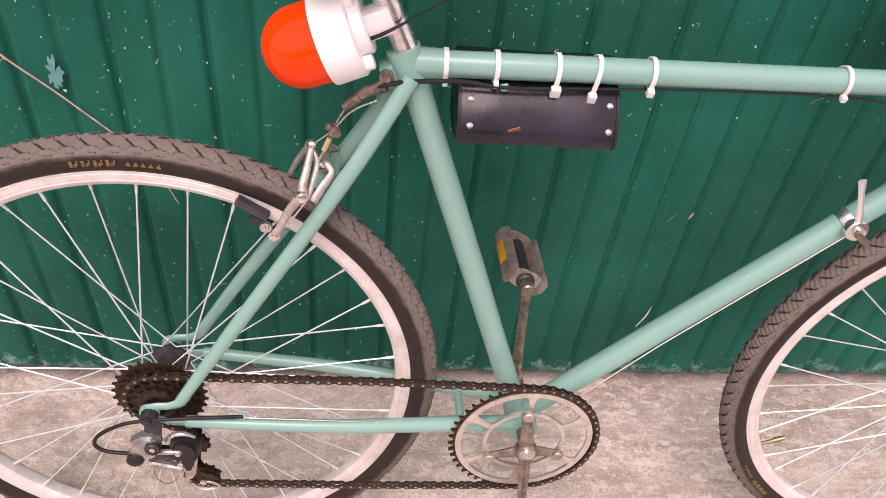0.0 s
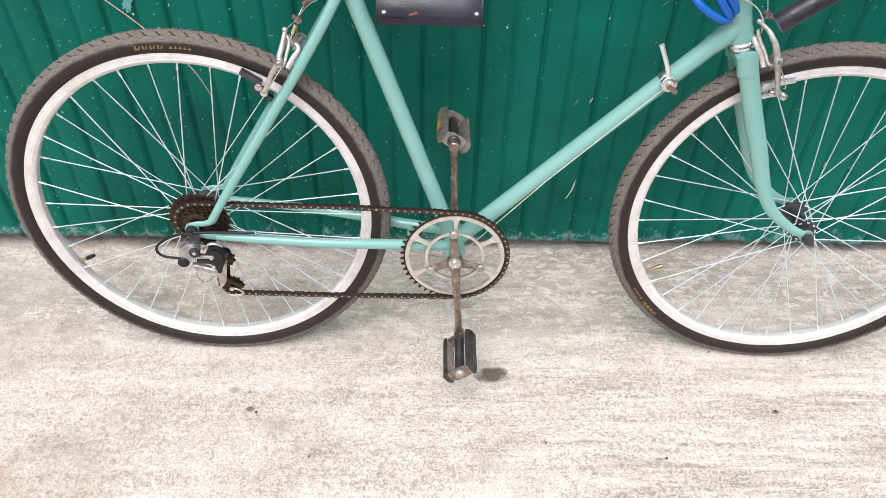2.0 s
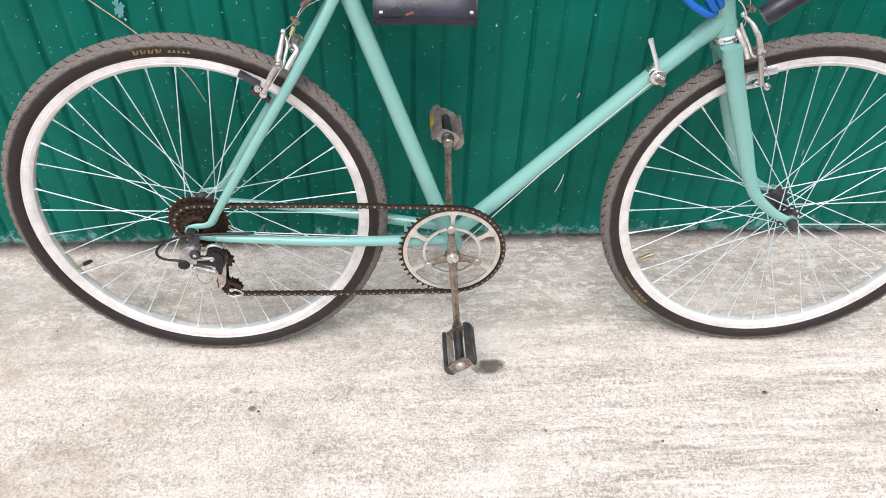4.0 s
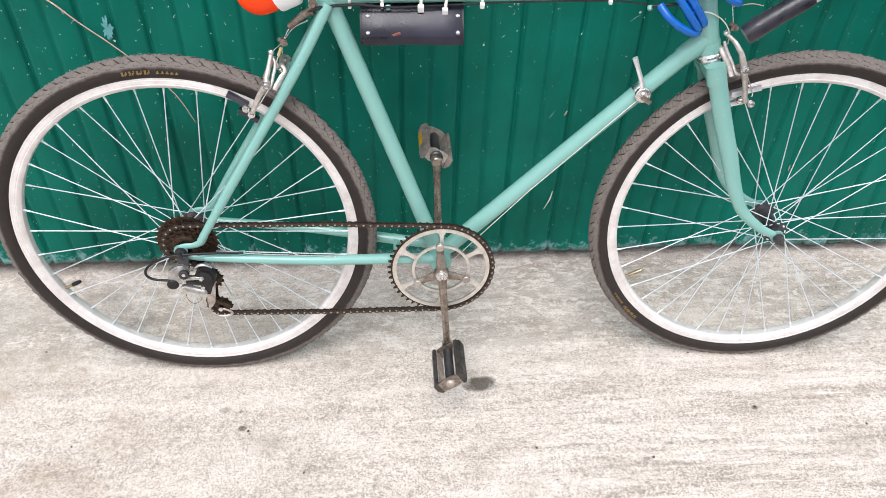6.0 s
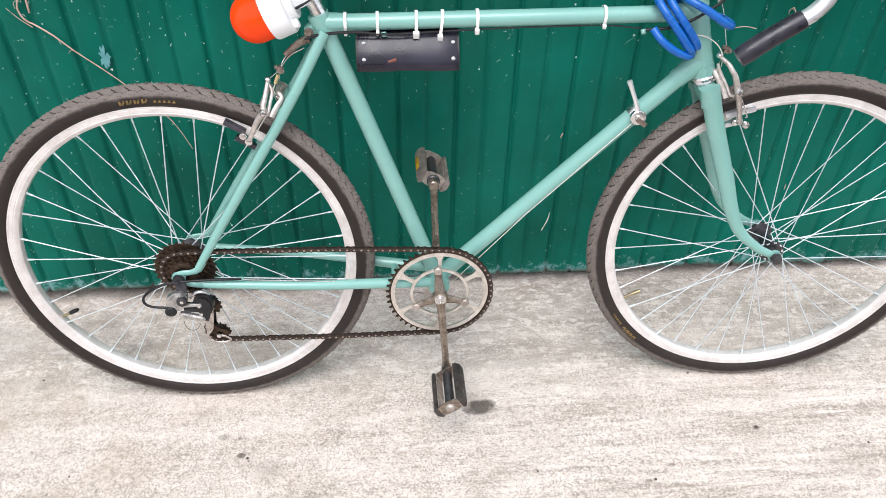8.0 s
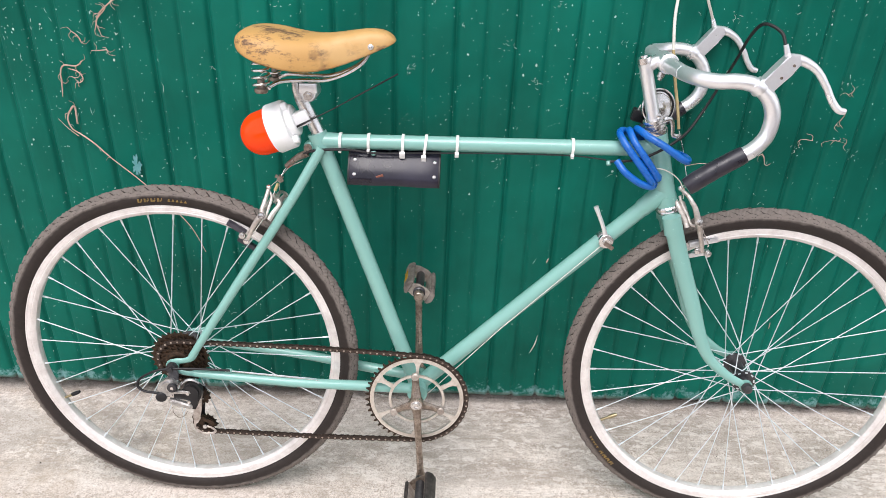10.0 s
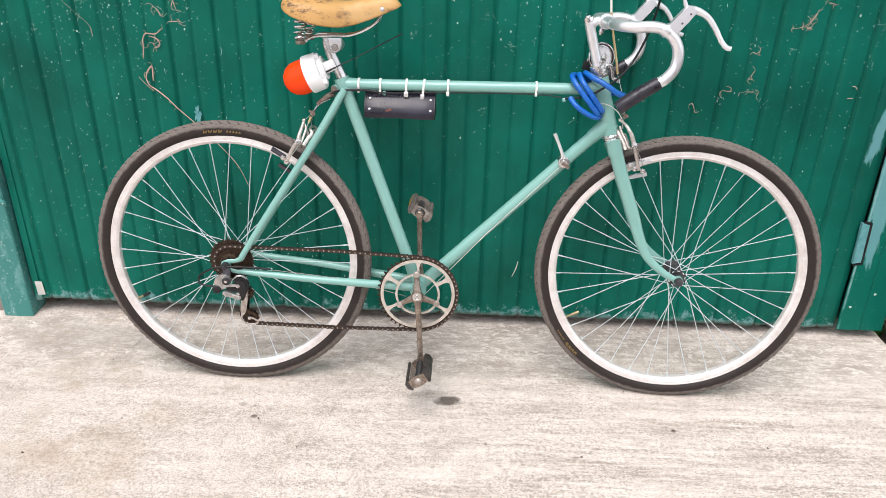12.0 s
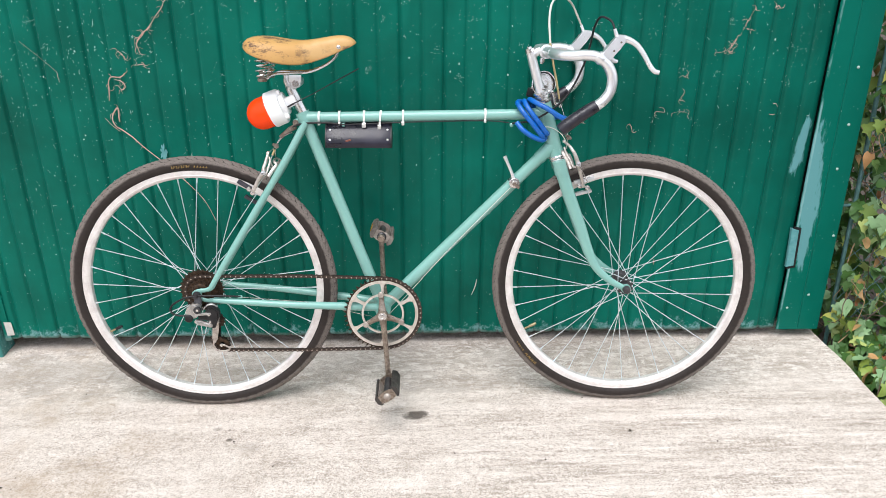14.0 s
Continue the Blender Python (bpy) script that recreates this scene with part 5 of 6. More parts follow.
# ---- saddle and post ----
def saddle():
    post = part("seat_post", tube(B(), [(-0.182, 0, 0.778), (-0.2165, 0, 0.853)], 0.0127, 20), M_CHROME, bike, "chromed seat post")
    part("post_top", tube(B(), [(-0.2145, 0, 0.846), (-0.222, 0, 0.868), (-0.222, 0, 0.880)], [0.0118, 0.0112, 0.010], 18), M_CHROME, post)
    c = part("saddle_clamp", turned(B(), (-0.199, -0.026, 0.864), (0, 1, 0), [(0, 0.0120), (0.003, 0.0138), (0.049, 0.0138), (0.052, 0.0120)], 22), M_ALLOY, post)
    part("clamp_plate", block(B(), (-0.199, -0.027, 0.8745), (0.030, 0.006, 0.016), None, 0.002), M_ALLOY, c)
    part("clamp_nut", turned(B(), (-0.199, -0.026, 0.862), (0, -1, 0), [(0, 0.009), (0.005, 0.0088), (0.005, 0.005), (0.009, 0.0048), (0.009, 0)], 6), M_CHROME, c)
    # leather top: sections from the rear to the nose
    xs = [-0.318, -0.312, -0.300, -0.280, -0.255, -0.230, -0.205, -0.180, -0.155, -0.130, -0.105, -0.085, -0.068, -0.058, -0.053]
    hw = [0.030, 0.052, 0.070, 0.080, 0.082, 0.078, 0.068, 0.056, 0.045, 0.037, 0.031, 0.028, 0.025, 0.020, 0.012]
    zt = [0.955, 0.963, 0.9695, 0.9715, 0.970, 0.966, 0.962, 0.961, 0.9635, 0.968, 0.9725, 0.9735, 0.9705, 0.9635, 0.9555]
    zb = [0.946, 0.940, 0.933, 0.925, 0.917, 0.911, 0.907, 0.906, 0.911, 0.919, 0.929, 0.938, 0.9455, 0.950, 0.9535]
    bm = B()
    rows = []
    for x, w, t, b in zip(xs, hw, zt, zb):
        row = []
        for k in range(25):
            s = -1 + 2 * k / 24
            row.append(bm.verts.new((x, w * math.copysign(abs(math.sin(s * math.pi / 2)) ** 0.72, s) * (1 + 0.05 * abs(s) ** 6), b + (t - b) * max(0.0, math.cos(s * math.pi / 2)) ** 0.42)))
        rows.append(row)
    for a, b in zip(rows, rows[1:]):
        for k in range(24):
            bm.faces.new((a[k], a[k + 1], b[k + 1], b[k]))
    for r in (rows[0], rows[-1]):
        mid = bm.verts.new(sum((v.co for v in r), Vector()) / len(r))
        for k in range(24):
            bm.faces.new((r[k], r[k + 1], mid))
    s = part("saddle", bm, M_LEATHER, bike, "worn tan leather saddle with dark scuffs", 60)
    so = s.modifiers.new("thickness", "SOLIDIFY")
    so.thickness, so.offset = 0.0035, -1
    sub = s.modifiers.new("round", "SUBSURF")
    sub.levels = sub.render_levels = 1
    for x, y, z in ((-0.093, -0.0295, 0.947), (-0.093, 0.0295, 0.947), (-0.268, -0.0815, 0.938), (-0.268, 0.0815, 0.938)):
        part("rivet", turned(B(), (x, y * 0.97, z), (0, 1 if y > 0 else -1, 0.15), [(0, 0.0052), (0.002, 0.005), (0.0035, 0.003), (0.004, 0)], 14), M_CHROME if x > -0.2 else M_LEATHER, s, "copper-rimmed saddle rivet")
    for e in (-1, 1):
        pts = [(-0.272 + 0.0135 * math.cos(a), e * 0.052 + 0.0135 * math.sin(a), 0.876 + 0.0115 * a / (2 * math.pi)) for a in (2 * math.pi * k / 16 for k in range(16 * 4 + 1))]
        part("coil_spring", tube(B(), pts, 0.0021, 8), M_CHROME, s, "chromed coil spring")
        part("spring_seat", turned(B(), (-0.272, e * 0.052, 0.869), (0, 0, 1), [(0, 0.010), (0.003, 0.0115), (0.007, 0.0115), (0.008, 0.007), (0.022, 0.006)], 16), M_RUSTY, s)
        part("saddle_rail", tube(B(), glide([(-0.268, e * 0.050, 0.873), (-0.245, e * 0.034, 0.8845), (-0.21, e * 0.024, 0.8865), (-0.17, e * 0.022, 0.888), (-0.135, e * 0.019, 0.900), (-0.108, e * 0.014, 0.918), (-0.094, e * 0.010, 0.940)], 6), 0.0033, 10), M_CHROME, s, "bent chromed saddle rail")
    part("cantle_bar", tube(B(), glide([(-0.272, -0.055, 0.925), (-0.297, -0.03, 0.93), (-0.302, 0, 0.931), (-0.297, 0.03, 0.93), (-0.272, 0.055, 0.925)], 5), 0.004, 10, 0.6), M_RUSTY, s)


# ---- handlebar, stem, levers ----
BARS = Matrix.Translation(HEAD_LOW) @ Matrix.Rotation(radians(1.0), 4, HEAD_TOP - HEAD_LOW) @ Matrix.Translation(-HEAD_LOW)


def barred(bm):
    """The bars sit a touch askew to the wheel."""
    bmesh.ops.transform(bm, matrix=BARS, verts=bm.verts)
    return bm


def cockpit():
    ax = (HEAD_TOP - HEAD_LOW).normalized()
    stem = part("stem", barred(tube(B(), [HEAD_TOP + 0.015 * ax, HEAD_TOP + 0.128 * ax], [0.0118, 0.0112], 18)), M_ALLOY, bike, "polished alloy quill stem")
    top = HEAD_TOP + 0.128 * ax
    part("stem_bolt", barred(turned(B(), top - 0.004 * ax, ax, [(0, 0.0125), (0.010, 0.0125), (0.011, 0.007), (0.014, 0.0065), (0.014, 0)], 14)), M_CHROME, stem)
    clamp = Vector((0.4035, 0, 0.9375))
    part("stem_extension", barred(tube(B(), [top - 0.012 * ax, top.lerp(clamp, 0.55) + Vector((0, 0, 0.0)), clamp], [0.0122, 0.0098, 0.0125], 14, 0.85)), M_ALLOY, stem)
    part("bar_clamp", barred(turned(B(), clamp + Vector((0, -0.021, 0)), (0, 1, 0), [(0, 0.0150), (0.002, 0.0170), (0.040, 0.0170), (0.042, 0.0150)], 22)), M_ALLOY, stem)
    part("clamp_bolt", barred(turned(B(), clamp + Vector((-0.006, -0.004, -0.016)), (-0.2, 0, -1), [(0, 0.006), (0.009, 0.006), (0.010, 0.004), (0.014, 0.0035), (0.014, 0)], 12)), M_CHROME, stem)
    bar = part("handlebar", barred(tube(B(), [clamp + Vector((0, -0.10, 0)), clamp + Vector((0, -0.04, 0)), clamp + Vector((0, 0.04, 0)), clamp + Vector((0, 0.10, 0))], [0.0119, 0.0127, 0.0127, 0.0119], 20)), M_ALLOY, bike, "polished alloy drop handlebar with taped ends")
    for s in (-1, 1):
        side = glide([(0.4035, s * 0.085, 0.9375), (0.406, s * 0.112, 0.9375), (0.417, s * 0.140, 0.937), (0.440, s * 0.158, 0.9365), (0.466, s * 0.163, 0.9385), (0.492, s * 0.164, 0.9345), (0.515, s * 0.165, 0.9180), (0.5280, s * 0.165, 0.8910), (0.5255, s * 0.165, 0.8590), (0.509, s * 0.165, 0.8360), (0.487, s * 0.164, 0.8215)], 6)
        part("bar_bend", barred(tube(B(), side, 0.0119, 18)), M_ALLOY, bar)
        tape = glide([(0.497, s * 0.1645, 0.8275), (0.470, s * 0.164, 0.8100), (0.443, s * 0.163, 0.7910), (0.417, s * 0.162, 0.7705)], 8)
        bm = tube(B(), tape, [0.0135, 0.0142, 0.0146, 0.0143, 0.0148, 0.0144, 0.0150, 0.0148, 0.0152, 0.0150, 0.0138], 18)
        part("bar_tape", barred(bm), M_TAPE, bar, "shiny black tape on the drop")
        # lever hood, lever blade
        hood = part("brake_lever", barred(plate(B(), [(0.4920, 0.9330), (0.5100, 0.9160), (0.5400, 0.9520), (0.5530, 0.9690), (0.5480, 0.9800), (0.5330, 0.9830), (0.5180, 0.9640)], s * 0.165 - 0.0095, s * 0.165 + 0.0095, 0.0022)), M_ALLOY, bar, "grey alloy brake lever on the hood")
        part("lever_clamp", barred(turned(B(), (0.497, s * 0.1645, 0.9325), (0.72, 0, -0.69), [(-0.008, 0.0130), (-0.007, 0.0136), (0.007, 0.0136), (0.008, 0.0130)], 20)), M_ALLOY, hood)
        blade = glide([(0.530, s * 0.165, 0.974), (0.552, s * 0.166, 0.9735), (0.577, s * 0.168, 0.961), (0.596, s * 0.170, 0.938), (0.608, s * 0.172, 0.918), (0.620, s * 0.174, 0.9045), (0.631, s * 0.175, 0.9015)], 6)
        part("lever_blade", barred(tube(B(), blade, [0.0088, 0.0078, 0.0062, 0.0056, 0.0056, 0.0056, 0.0048], 12, 0.9)), M_ALLOY, hood)
        for x, z in ((0.5405, 0.9665), (0.5255, 0.9480)):
            part("lever_pin", barred(turned(B(), (x, s * 0.1745, z), (0, s, 0), [(-0.002, 0.0022), (0.0010, 0.0022), (0.0014, 0)], 10)), M_RUSTY, hood)
        part("cable_ferrule", barred(tube(B(), [(0.532, s * 0.165, 0.979), (0.526, s * 0.165, 0.995)], [0.0048, 0.0036], 12)), M_ALLOY, hood)
    # rear brake cable: a black loop from the near lever down along the top tube
    far = BARS @ Vector((0.5265, -0.165, 0.993))
    p = [far, far + Vector((-0.006, 0.012, 0.018)), (0.504, -0.130, 1.020), (0.498, -0.100, 0.998), (0.500, -0.055, 0.955), (0.497, -0.010, 0.905), (0.476, -0.006, 0.856), (0.447, -0.026, 0.822), (0.412, -0.030, 0.795), (0.372, -0.025, 0.773), (0.327, -0.0175, 0.7655)]
    part("brake_cable_housing", tube(B(), glide(p, 8), 0.0025, 10), M_BLACK, bike, "black brake cable housing")
    p = [(0.320, -0.0135, 0.7670), (0.26, -0.0085, 0.7705), (0.12, -0.0080, 0.7685), (0.0, -0.0115, 0.7650), (-0.085, -0.0150, 0.7625), (-0.135, -0.0165, 0.767), (-0.19, -0.021, 0.7645), (-0.222, -0.010, 0.751)]
    part("brake_cable_housing", tube(B(), glide(p, 8), [0.0014, 0.0014, 0.0014, 0.0016, 0.0018, 0.0024, 0.0026, 0.0026], 8), M_BLACK, bike)
    # front brake cable: pale housing from the far lever to the hanger above the fork
    far = BARS @ Vector((0.5265, 0.165, 0.993))
    p = [far, far + Vector((-0.012, -0.012, 0.020)), (0.488, 0.135, 1.048), (0.452, 0.085, 1.066), (0.424, 0.050, 1.050), (0.416, 0.034, 1.010), (0.4195, 0.026, 0.955)]
    part("brake_cable_housing", tube(B(), glide(p, 8), 0.0027, 10), M_HOUSING_W, bike, "pale brake cable housing")
    part("brake_cable_housing", tube(B(), glide([(0.4195, 0.026, 0.955), (0.4285, 0.020, 0.905), (0.4385, 0.014, 0.860), (0.4455, 0.010, 0.822)], 6), 0.0027, 10), M_HOUSING_Y, bike, "yellowed brake cable housing")
    part("brake_cable", tube(B(), [(0.4455, 0.010, 0.822), (0.460, 0.002, 0.778), (0.469, -0.010, 0.733)], 0.0009, 6), M_CHROME, bike)
    hang = part("front_cable_hanger", tube(B(), glide([(0.404, -0.008, 0.836), (0.424, -0.004, 0.842), (0.432, 0.002, 0.828), (0.436, 0.006, 0.812), (0.449, 0.010, 0.808)], 5), 0.0042, 10, 0.5), M_CHROME, bike)
    part("hanger_tip", tube(B(), [(0.447, 0.010, 0.812), (0.449, 0.010, 0.802)], 0.0048, 10), M_CHROME, hang)
    # bell on the stem and a small black switch box with two wires
    b = Vector((0.4065, 0.020, 0.8575))
    d = Vector((0.22, -0.96, 0.18)).normalized()
    bell = part("bell", turned(B(), b, d, [(-0.020, 0), (-0.0195, 0.008), (-0.016, 0.020), (-0.008, 0.029), (0.0, 0.0315), (0.002, 0.0320), (0.003, 0.0300), (0.001, 0.0285), (0.001, 0.0240), (0.0035, 0.0225), (0.0035, 0.010), (0.005, 0.008), (0.005, 0)], 34), M_CHROME, bike, "chromed round bell behind the stem")
    part("rim_band", ring(B(), circle(0.0302, 48), circle(0.0262, 48), -0.0018, -0.0012), M_BLACK, bell, pose_m=Matrix.Translation(b) @ d.to_track_quat("-Y", "Z").to_matrix().to_4x4())
    part("bell_bracket", tube(B(), [(0.391, 0.004, 0.856), b], 0.006, 10, 0.6), M_CHROME, bell)
    part("bracket_screw", turned(B(), (0.4005, -0.009, 0.8485), (0.2, -1, 0), [(0, 0.0042), (0.004, 0.004), (0.006, 0)], 8), M_CHROME, bell)
    box = part("switch_box", block(B(), (0.386, 0.062, 0.8310), (0.029, 0.024, 0.022), pose(0, 0, 0, 0, 14, -8), 0.005), M_BLACK, bike, "small black switch box behind the stem")
    part("box_bracket", block(B(), (0.391, 0.034, 0.840), (0.012, 0.050, 0.008), None, 0.002), M_CHROME, box)
    part("red_wire", tube(B(), glide([(0.387, 0.054, 0.840), (0.388, 0.048, 0.850), (0.394, 0.044, 0.857)], 5), 0.0018, 8), M_RED, box)
    part("white_wire", tube(B(), glide([(0.381, 0.054, 0.841), (0.383, 0.047, 0.853), (0.393, 0.042, 0.864)], 5), 0.0016, 8), M_HOUSING_W, box)
    # loose dry tendrils caught in the cable
    part("frayed_strand", tube(B(), glide([(0.392, -0.022, 0.757), (0.42, -0.024, 0.757), (0.446, -0.022, 0.743), (0.462, -0.018, 0.722), (0.468, -0.01, 0.70)], 6), 0.0010, 6), M_HOUSING_W, bike)
    part("frayed_strand", tube(B(), glide([(0.462, -0.006, 0.760), (0.488, -0.014, 0.768), (0.508, -0.018, 0.766)], 6), 0.0007, 6), M_ROOT, bike)


crankset(), pedal(-1, -33), pedal(1, 28), sprockets(), chain(), derailleur(), shifter(), brakes(), saddle(), cockpit()


# ---- things hung on the bicycle ----
def on_bike(name, label, category, group=""):
    return tagged(holder(name, BIKE.copy()), label, category, group)


def warning_lamp():
    t = on_bike("warning_lamp", "orange dome warning lamp with white base on the seat post", "lamp")
    at, d = Vector((-0.2655, -0.004, 0.7955)), Vector((-0.928, 0.0, -0.373)).normalized()
    dome = [(0.0, 0.0398)] + [(0.021 + 0.0394 * math.sin(a), 0.0394 * math.cos(a)) for a in (radians(9 * k) for k in range(10))] + [(0.0605, 0)]
    part("dome", turned(B(), at, d, dome, 40), M_ORANGE, t, "glossy orange plastic dome")
    bm = turned(B(), at, d, [(0.0005, 0.0412), (0.001, 0.0432), (-0.001, 0.0440), (-0.029, 0.0432), (-0.032, 0.041), (-0.0325, 0.028)], 40)
    base = part("base", bm, M_WHITE, t, "white plastic lamp base")
    u = Vector((0, 0, 1)).cross(d).normalized()
    v = d.cross(u)
    part("collar", turned(B(), at - d * 0.031 + v * 0.003, d, [(0.001, 0.029), (-0.011, 0.028), (-0.013, 0.026), (-0.013, 0.010)], 30), M_WHITE, t)
    for a in (70, 190, 310):
        o = at + (u * math.cos(radians(a)) + v * math.sin(radians(a))) * 0.034 - d * 0.030
        part("screw_boss", turned(B(), o, -d, [(0, 0.0075), (0.010, 0.0072), (0.011, 0.005), (0.011, 0)], 14), M_WHITE, base)
    part("bracket", block(B(), at - d * 0.054 + v * 0.002, (0.030, 0.028, 0.026), pose(0, 0, 0, 0, -24), 0.004), M_WHITE, t)
    part("supply_wire", tube(B(), glide([(-0.226, -0.018, 0.803), (-0.212, -0.022, 0.811), (-0.196, -0.018, 0.819), (-0.160, -0.004, 0.836), (-0.106, 0.018, 0.864), (-0.052, 0.040, 0.892)], 8), [0.0020, 0.0020, 0.0014, 0.0010, 0.0015, 0.0015], 8), M_BLACK, t, "black wire ends sticking out")


def tool_bag():
    t = on_bike("tool_bag", "small black leather tool bag tied below the top tube", "bag")
    o = [(-0.004, 0.7605), (-0.010, 0.7555), (-0.018, 0.7465), (-0.026, 0.734), (-0.031, 0.7220), (-0.0320, 0.7135), (-0.0275, 0.7060), (0.010, 0.701), (0.042, 0.705), (0.050, 0.713), (0.052, 0.738), (0.052, 0.772), (0.045, 0.7785), (0.027, 0.7800), (0.0185, 0.768)]
    bm = B()
    rows = []
    for x, k in ((-0.1335, 0.95), (-0.130, 1.0), (-0.09, 1.0), (-0.062, 0.972), (-0.03, 0.985), (-0.005, 1.01), (0.0245, 1.0), (0.028, 0.95)):
        rows.append([bm.verts.new((x, 0.008 + (y - 0.008) * k, 0.735 + (z - 0.735) * k)) for y, z in o])
    for a, b in zip(rows, rows[1:]):
        for j in range(len(o)):
            bm.faces.new((a[j], a[(j + 1) % len(o)], b[(j + 1) % len(o)], b[j]))
    bm.faces.new(rows[0])
    bm.faces.new(rows[-1])
    part("pouch", bm, M_BAG, t, "creased shiny black leather pouch", 45)
    for x in (-0.131, 0.025):
        part("end_binding", ring(B(), [(y, z) for y, z in o], [(0.008 + (y - 0.008) * 0.93, 0.735 + (z - 0.735) * 0.9) for y, z in o], -0.0015, 0.0015), M_BLACK, t, pose_m=Matrix.Translation((x - 0.0018 if x < 0 else x + 0.0025, 0, 0)) @ Matrix(((0, 1, 0, 0), (1, 0, 0, 0), (0, 0, 1, 0), (0, 0, 0, 1))))
    for x in (-0.122, 0.019):
        for y, z in ((-0.0160, 0.7495), (-0.0290, 0.7270)):
            part("rivet", turned(B(), (x, y, z), (0, -0.8, 0.6 if z > 0.71 else -0.5), [(-0.001, 0.0036), (0.001, 0.0034), (0.002, 0.002), (0.0024, 0)], 12), M_CHROME, t)
    part("leaf_scrap", block(B(), (-0.077, -0.0300, 0.7245), (0.013, 0.0014, 0.0062), pose(0, 0, 0, 30, -22), 0.0005), M_SCRAP, t, "reddish scrap of leaf stuck on")


def cable_ties():
    def tie(x, drop, lean, tail):
        z0 = 0.7765 + (x + 0.185) * 0.0168
        t = on_bike("cable_tie", "white nylon cable tie round the top tube", "cable tie", "cable ties on the top tube")
        bm = B()
        n = 28
        rows = []
        for k in range(n):
            a = 2 * math.pi * k / n
            y, z = 0.0146 * math.cos(a), 0.0146 * math.sin(a)
            if z < 0:
                z *= 1 + drop
            c = Vector((x + lean * z, y, z0 + z))
            o = Vector((0, math.cos(a), math.sin(a))) * 0.0013
            rows.append([bm.verts.new(c + Vector((e * 0.0024, 0, 0)) + o * f) for e, f in ((-1, -0.4), (-1, 1), (1, 1), (1, -0.4))])
        for k in range(n):
            p, q = rows[k], rows[(k + 1) % n]
            for j in range(4):
                bm.faces.new((p[j], p[(j + 1) % 4], q[(j + 1) % 4], q[j]))
        part("strap", bm, M_TIE, t)
        h = Vector((x - lean * 0.013 * (1 + drop), -0.0135, z0 - 0.0125 * (1 + drop)))
        part("locking_head", block(B(), h, (0.0076 * tail, 0.0070, 0.0088 * tail), pose(0, 0, 0, 25, 0), 0.0014), M_TIE, t)

    for x, drop, lean, tail in ((-0.149, 0.05, 0.0, 0.7), (-0.099, 0.05, 0.0, 0.7), (-0.0385, 0.5, 0.02, 1.3), (0.0015, 0.9, 0.10, 1.15), (0.0575, 0.25, 0.02, 0.95), (0.2605, 0.05, 0.03, 0.75)):
        tie(x, drop, lean, tail)


def cable_lock():
    t = on_bike("cable_lock", "coiled blue vinyl cable lock wound round the head of the frame", "lock")
    a = [(0.338, -0.020, 0.768), (0.352, -0.034, 0.752), (0.378, -0.038, 0.735), (0.402, -0.030, 0.7265), (0.411, -0.010, 0.731), (0.408, 0.018, 0.748), (0.385, 0.028, 0.785), (0.356, 0.016, 0.812), (0.340, -0.006, 0.8145), (0.350, -0.030, 0.797), (0.374, -0.040, 0.768), (0.396, -0.038, 0.742), (0.4035, -0.026, 0.7335), (0.400, 0.004, 0.740), (0.384, 0.030, 0.772), (0.366, 0.020, 0.806), (0.357, -0.004, 0.8185), (0.364, -0.029, 0.803), (0.384, -0.039, 0.778), (0.404, -0.038, 0.752), (0.412, -0.028, 0.741), (0.417, 0.000, 0.745), (0.402, 0.028, 0.772), (0.380, 0.022, 0.808), (0.370, -0.004, 0.8225), (0.384, -0.033, 0.8165), (0.408, -0.047, 0.8055), (0.436, -0.053, 0.788), (0.452, -0.046, 0.780), (0.458, -0.020, 0.778), (0.448, 0.018, 0.776), (0.41, 0.038, 0.774)]
    part("vinyl_coil", tube(B(), glide(a, 7), 0.0064, 14), M_BLUE, t)
    part("lock_barrel", tube(B(), [(0.412, 0.036, 0.775), (0.375, 0.040, 0.770)], [0.0085, 0.0088], 16), M_BLACK, t)


warning_lamp(), tool_bag(), cable_ties(), cable_lock()


# ---- on the gate: dry rootlets, chipped paint ----
def on_gate(pts, y=-0.004):
    return [(x, y - 0.002 * abs(noise.noise((x * 40, z * 40, 0))), z) for x, z in pts]


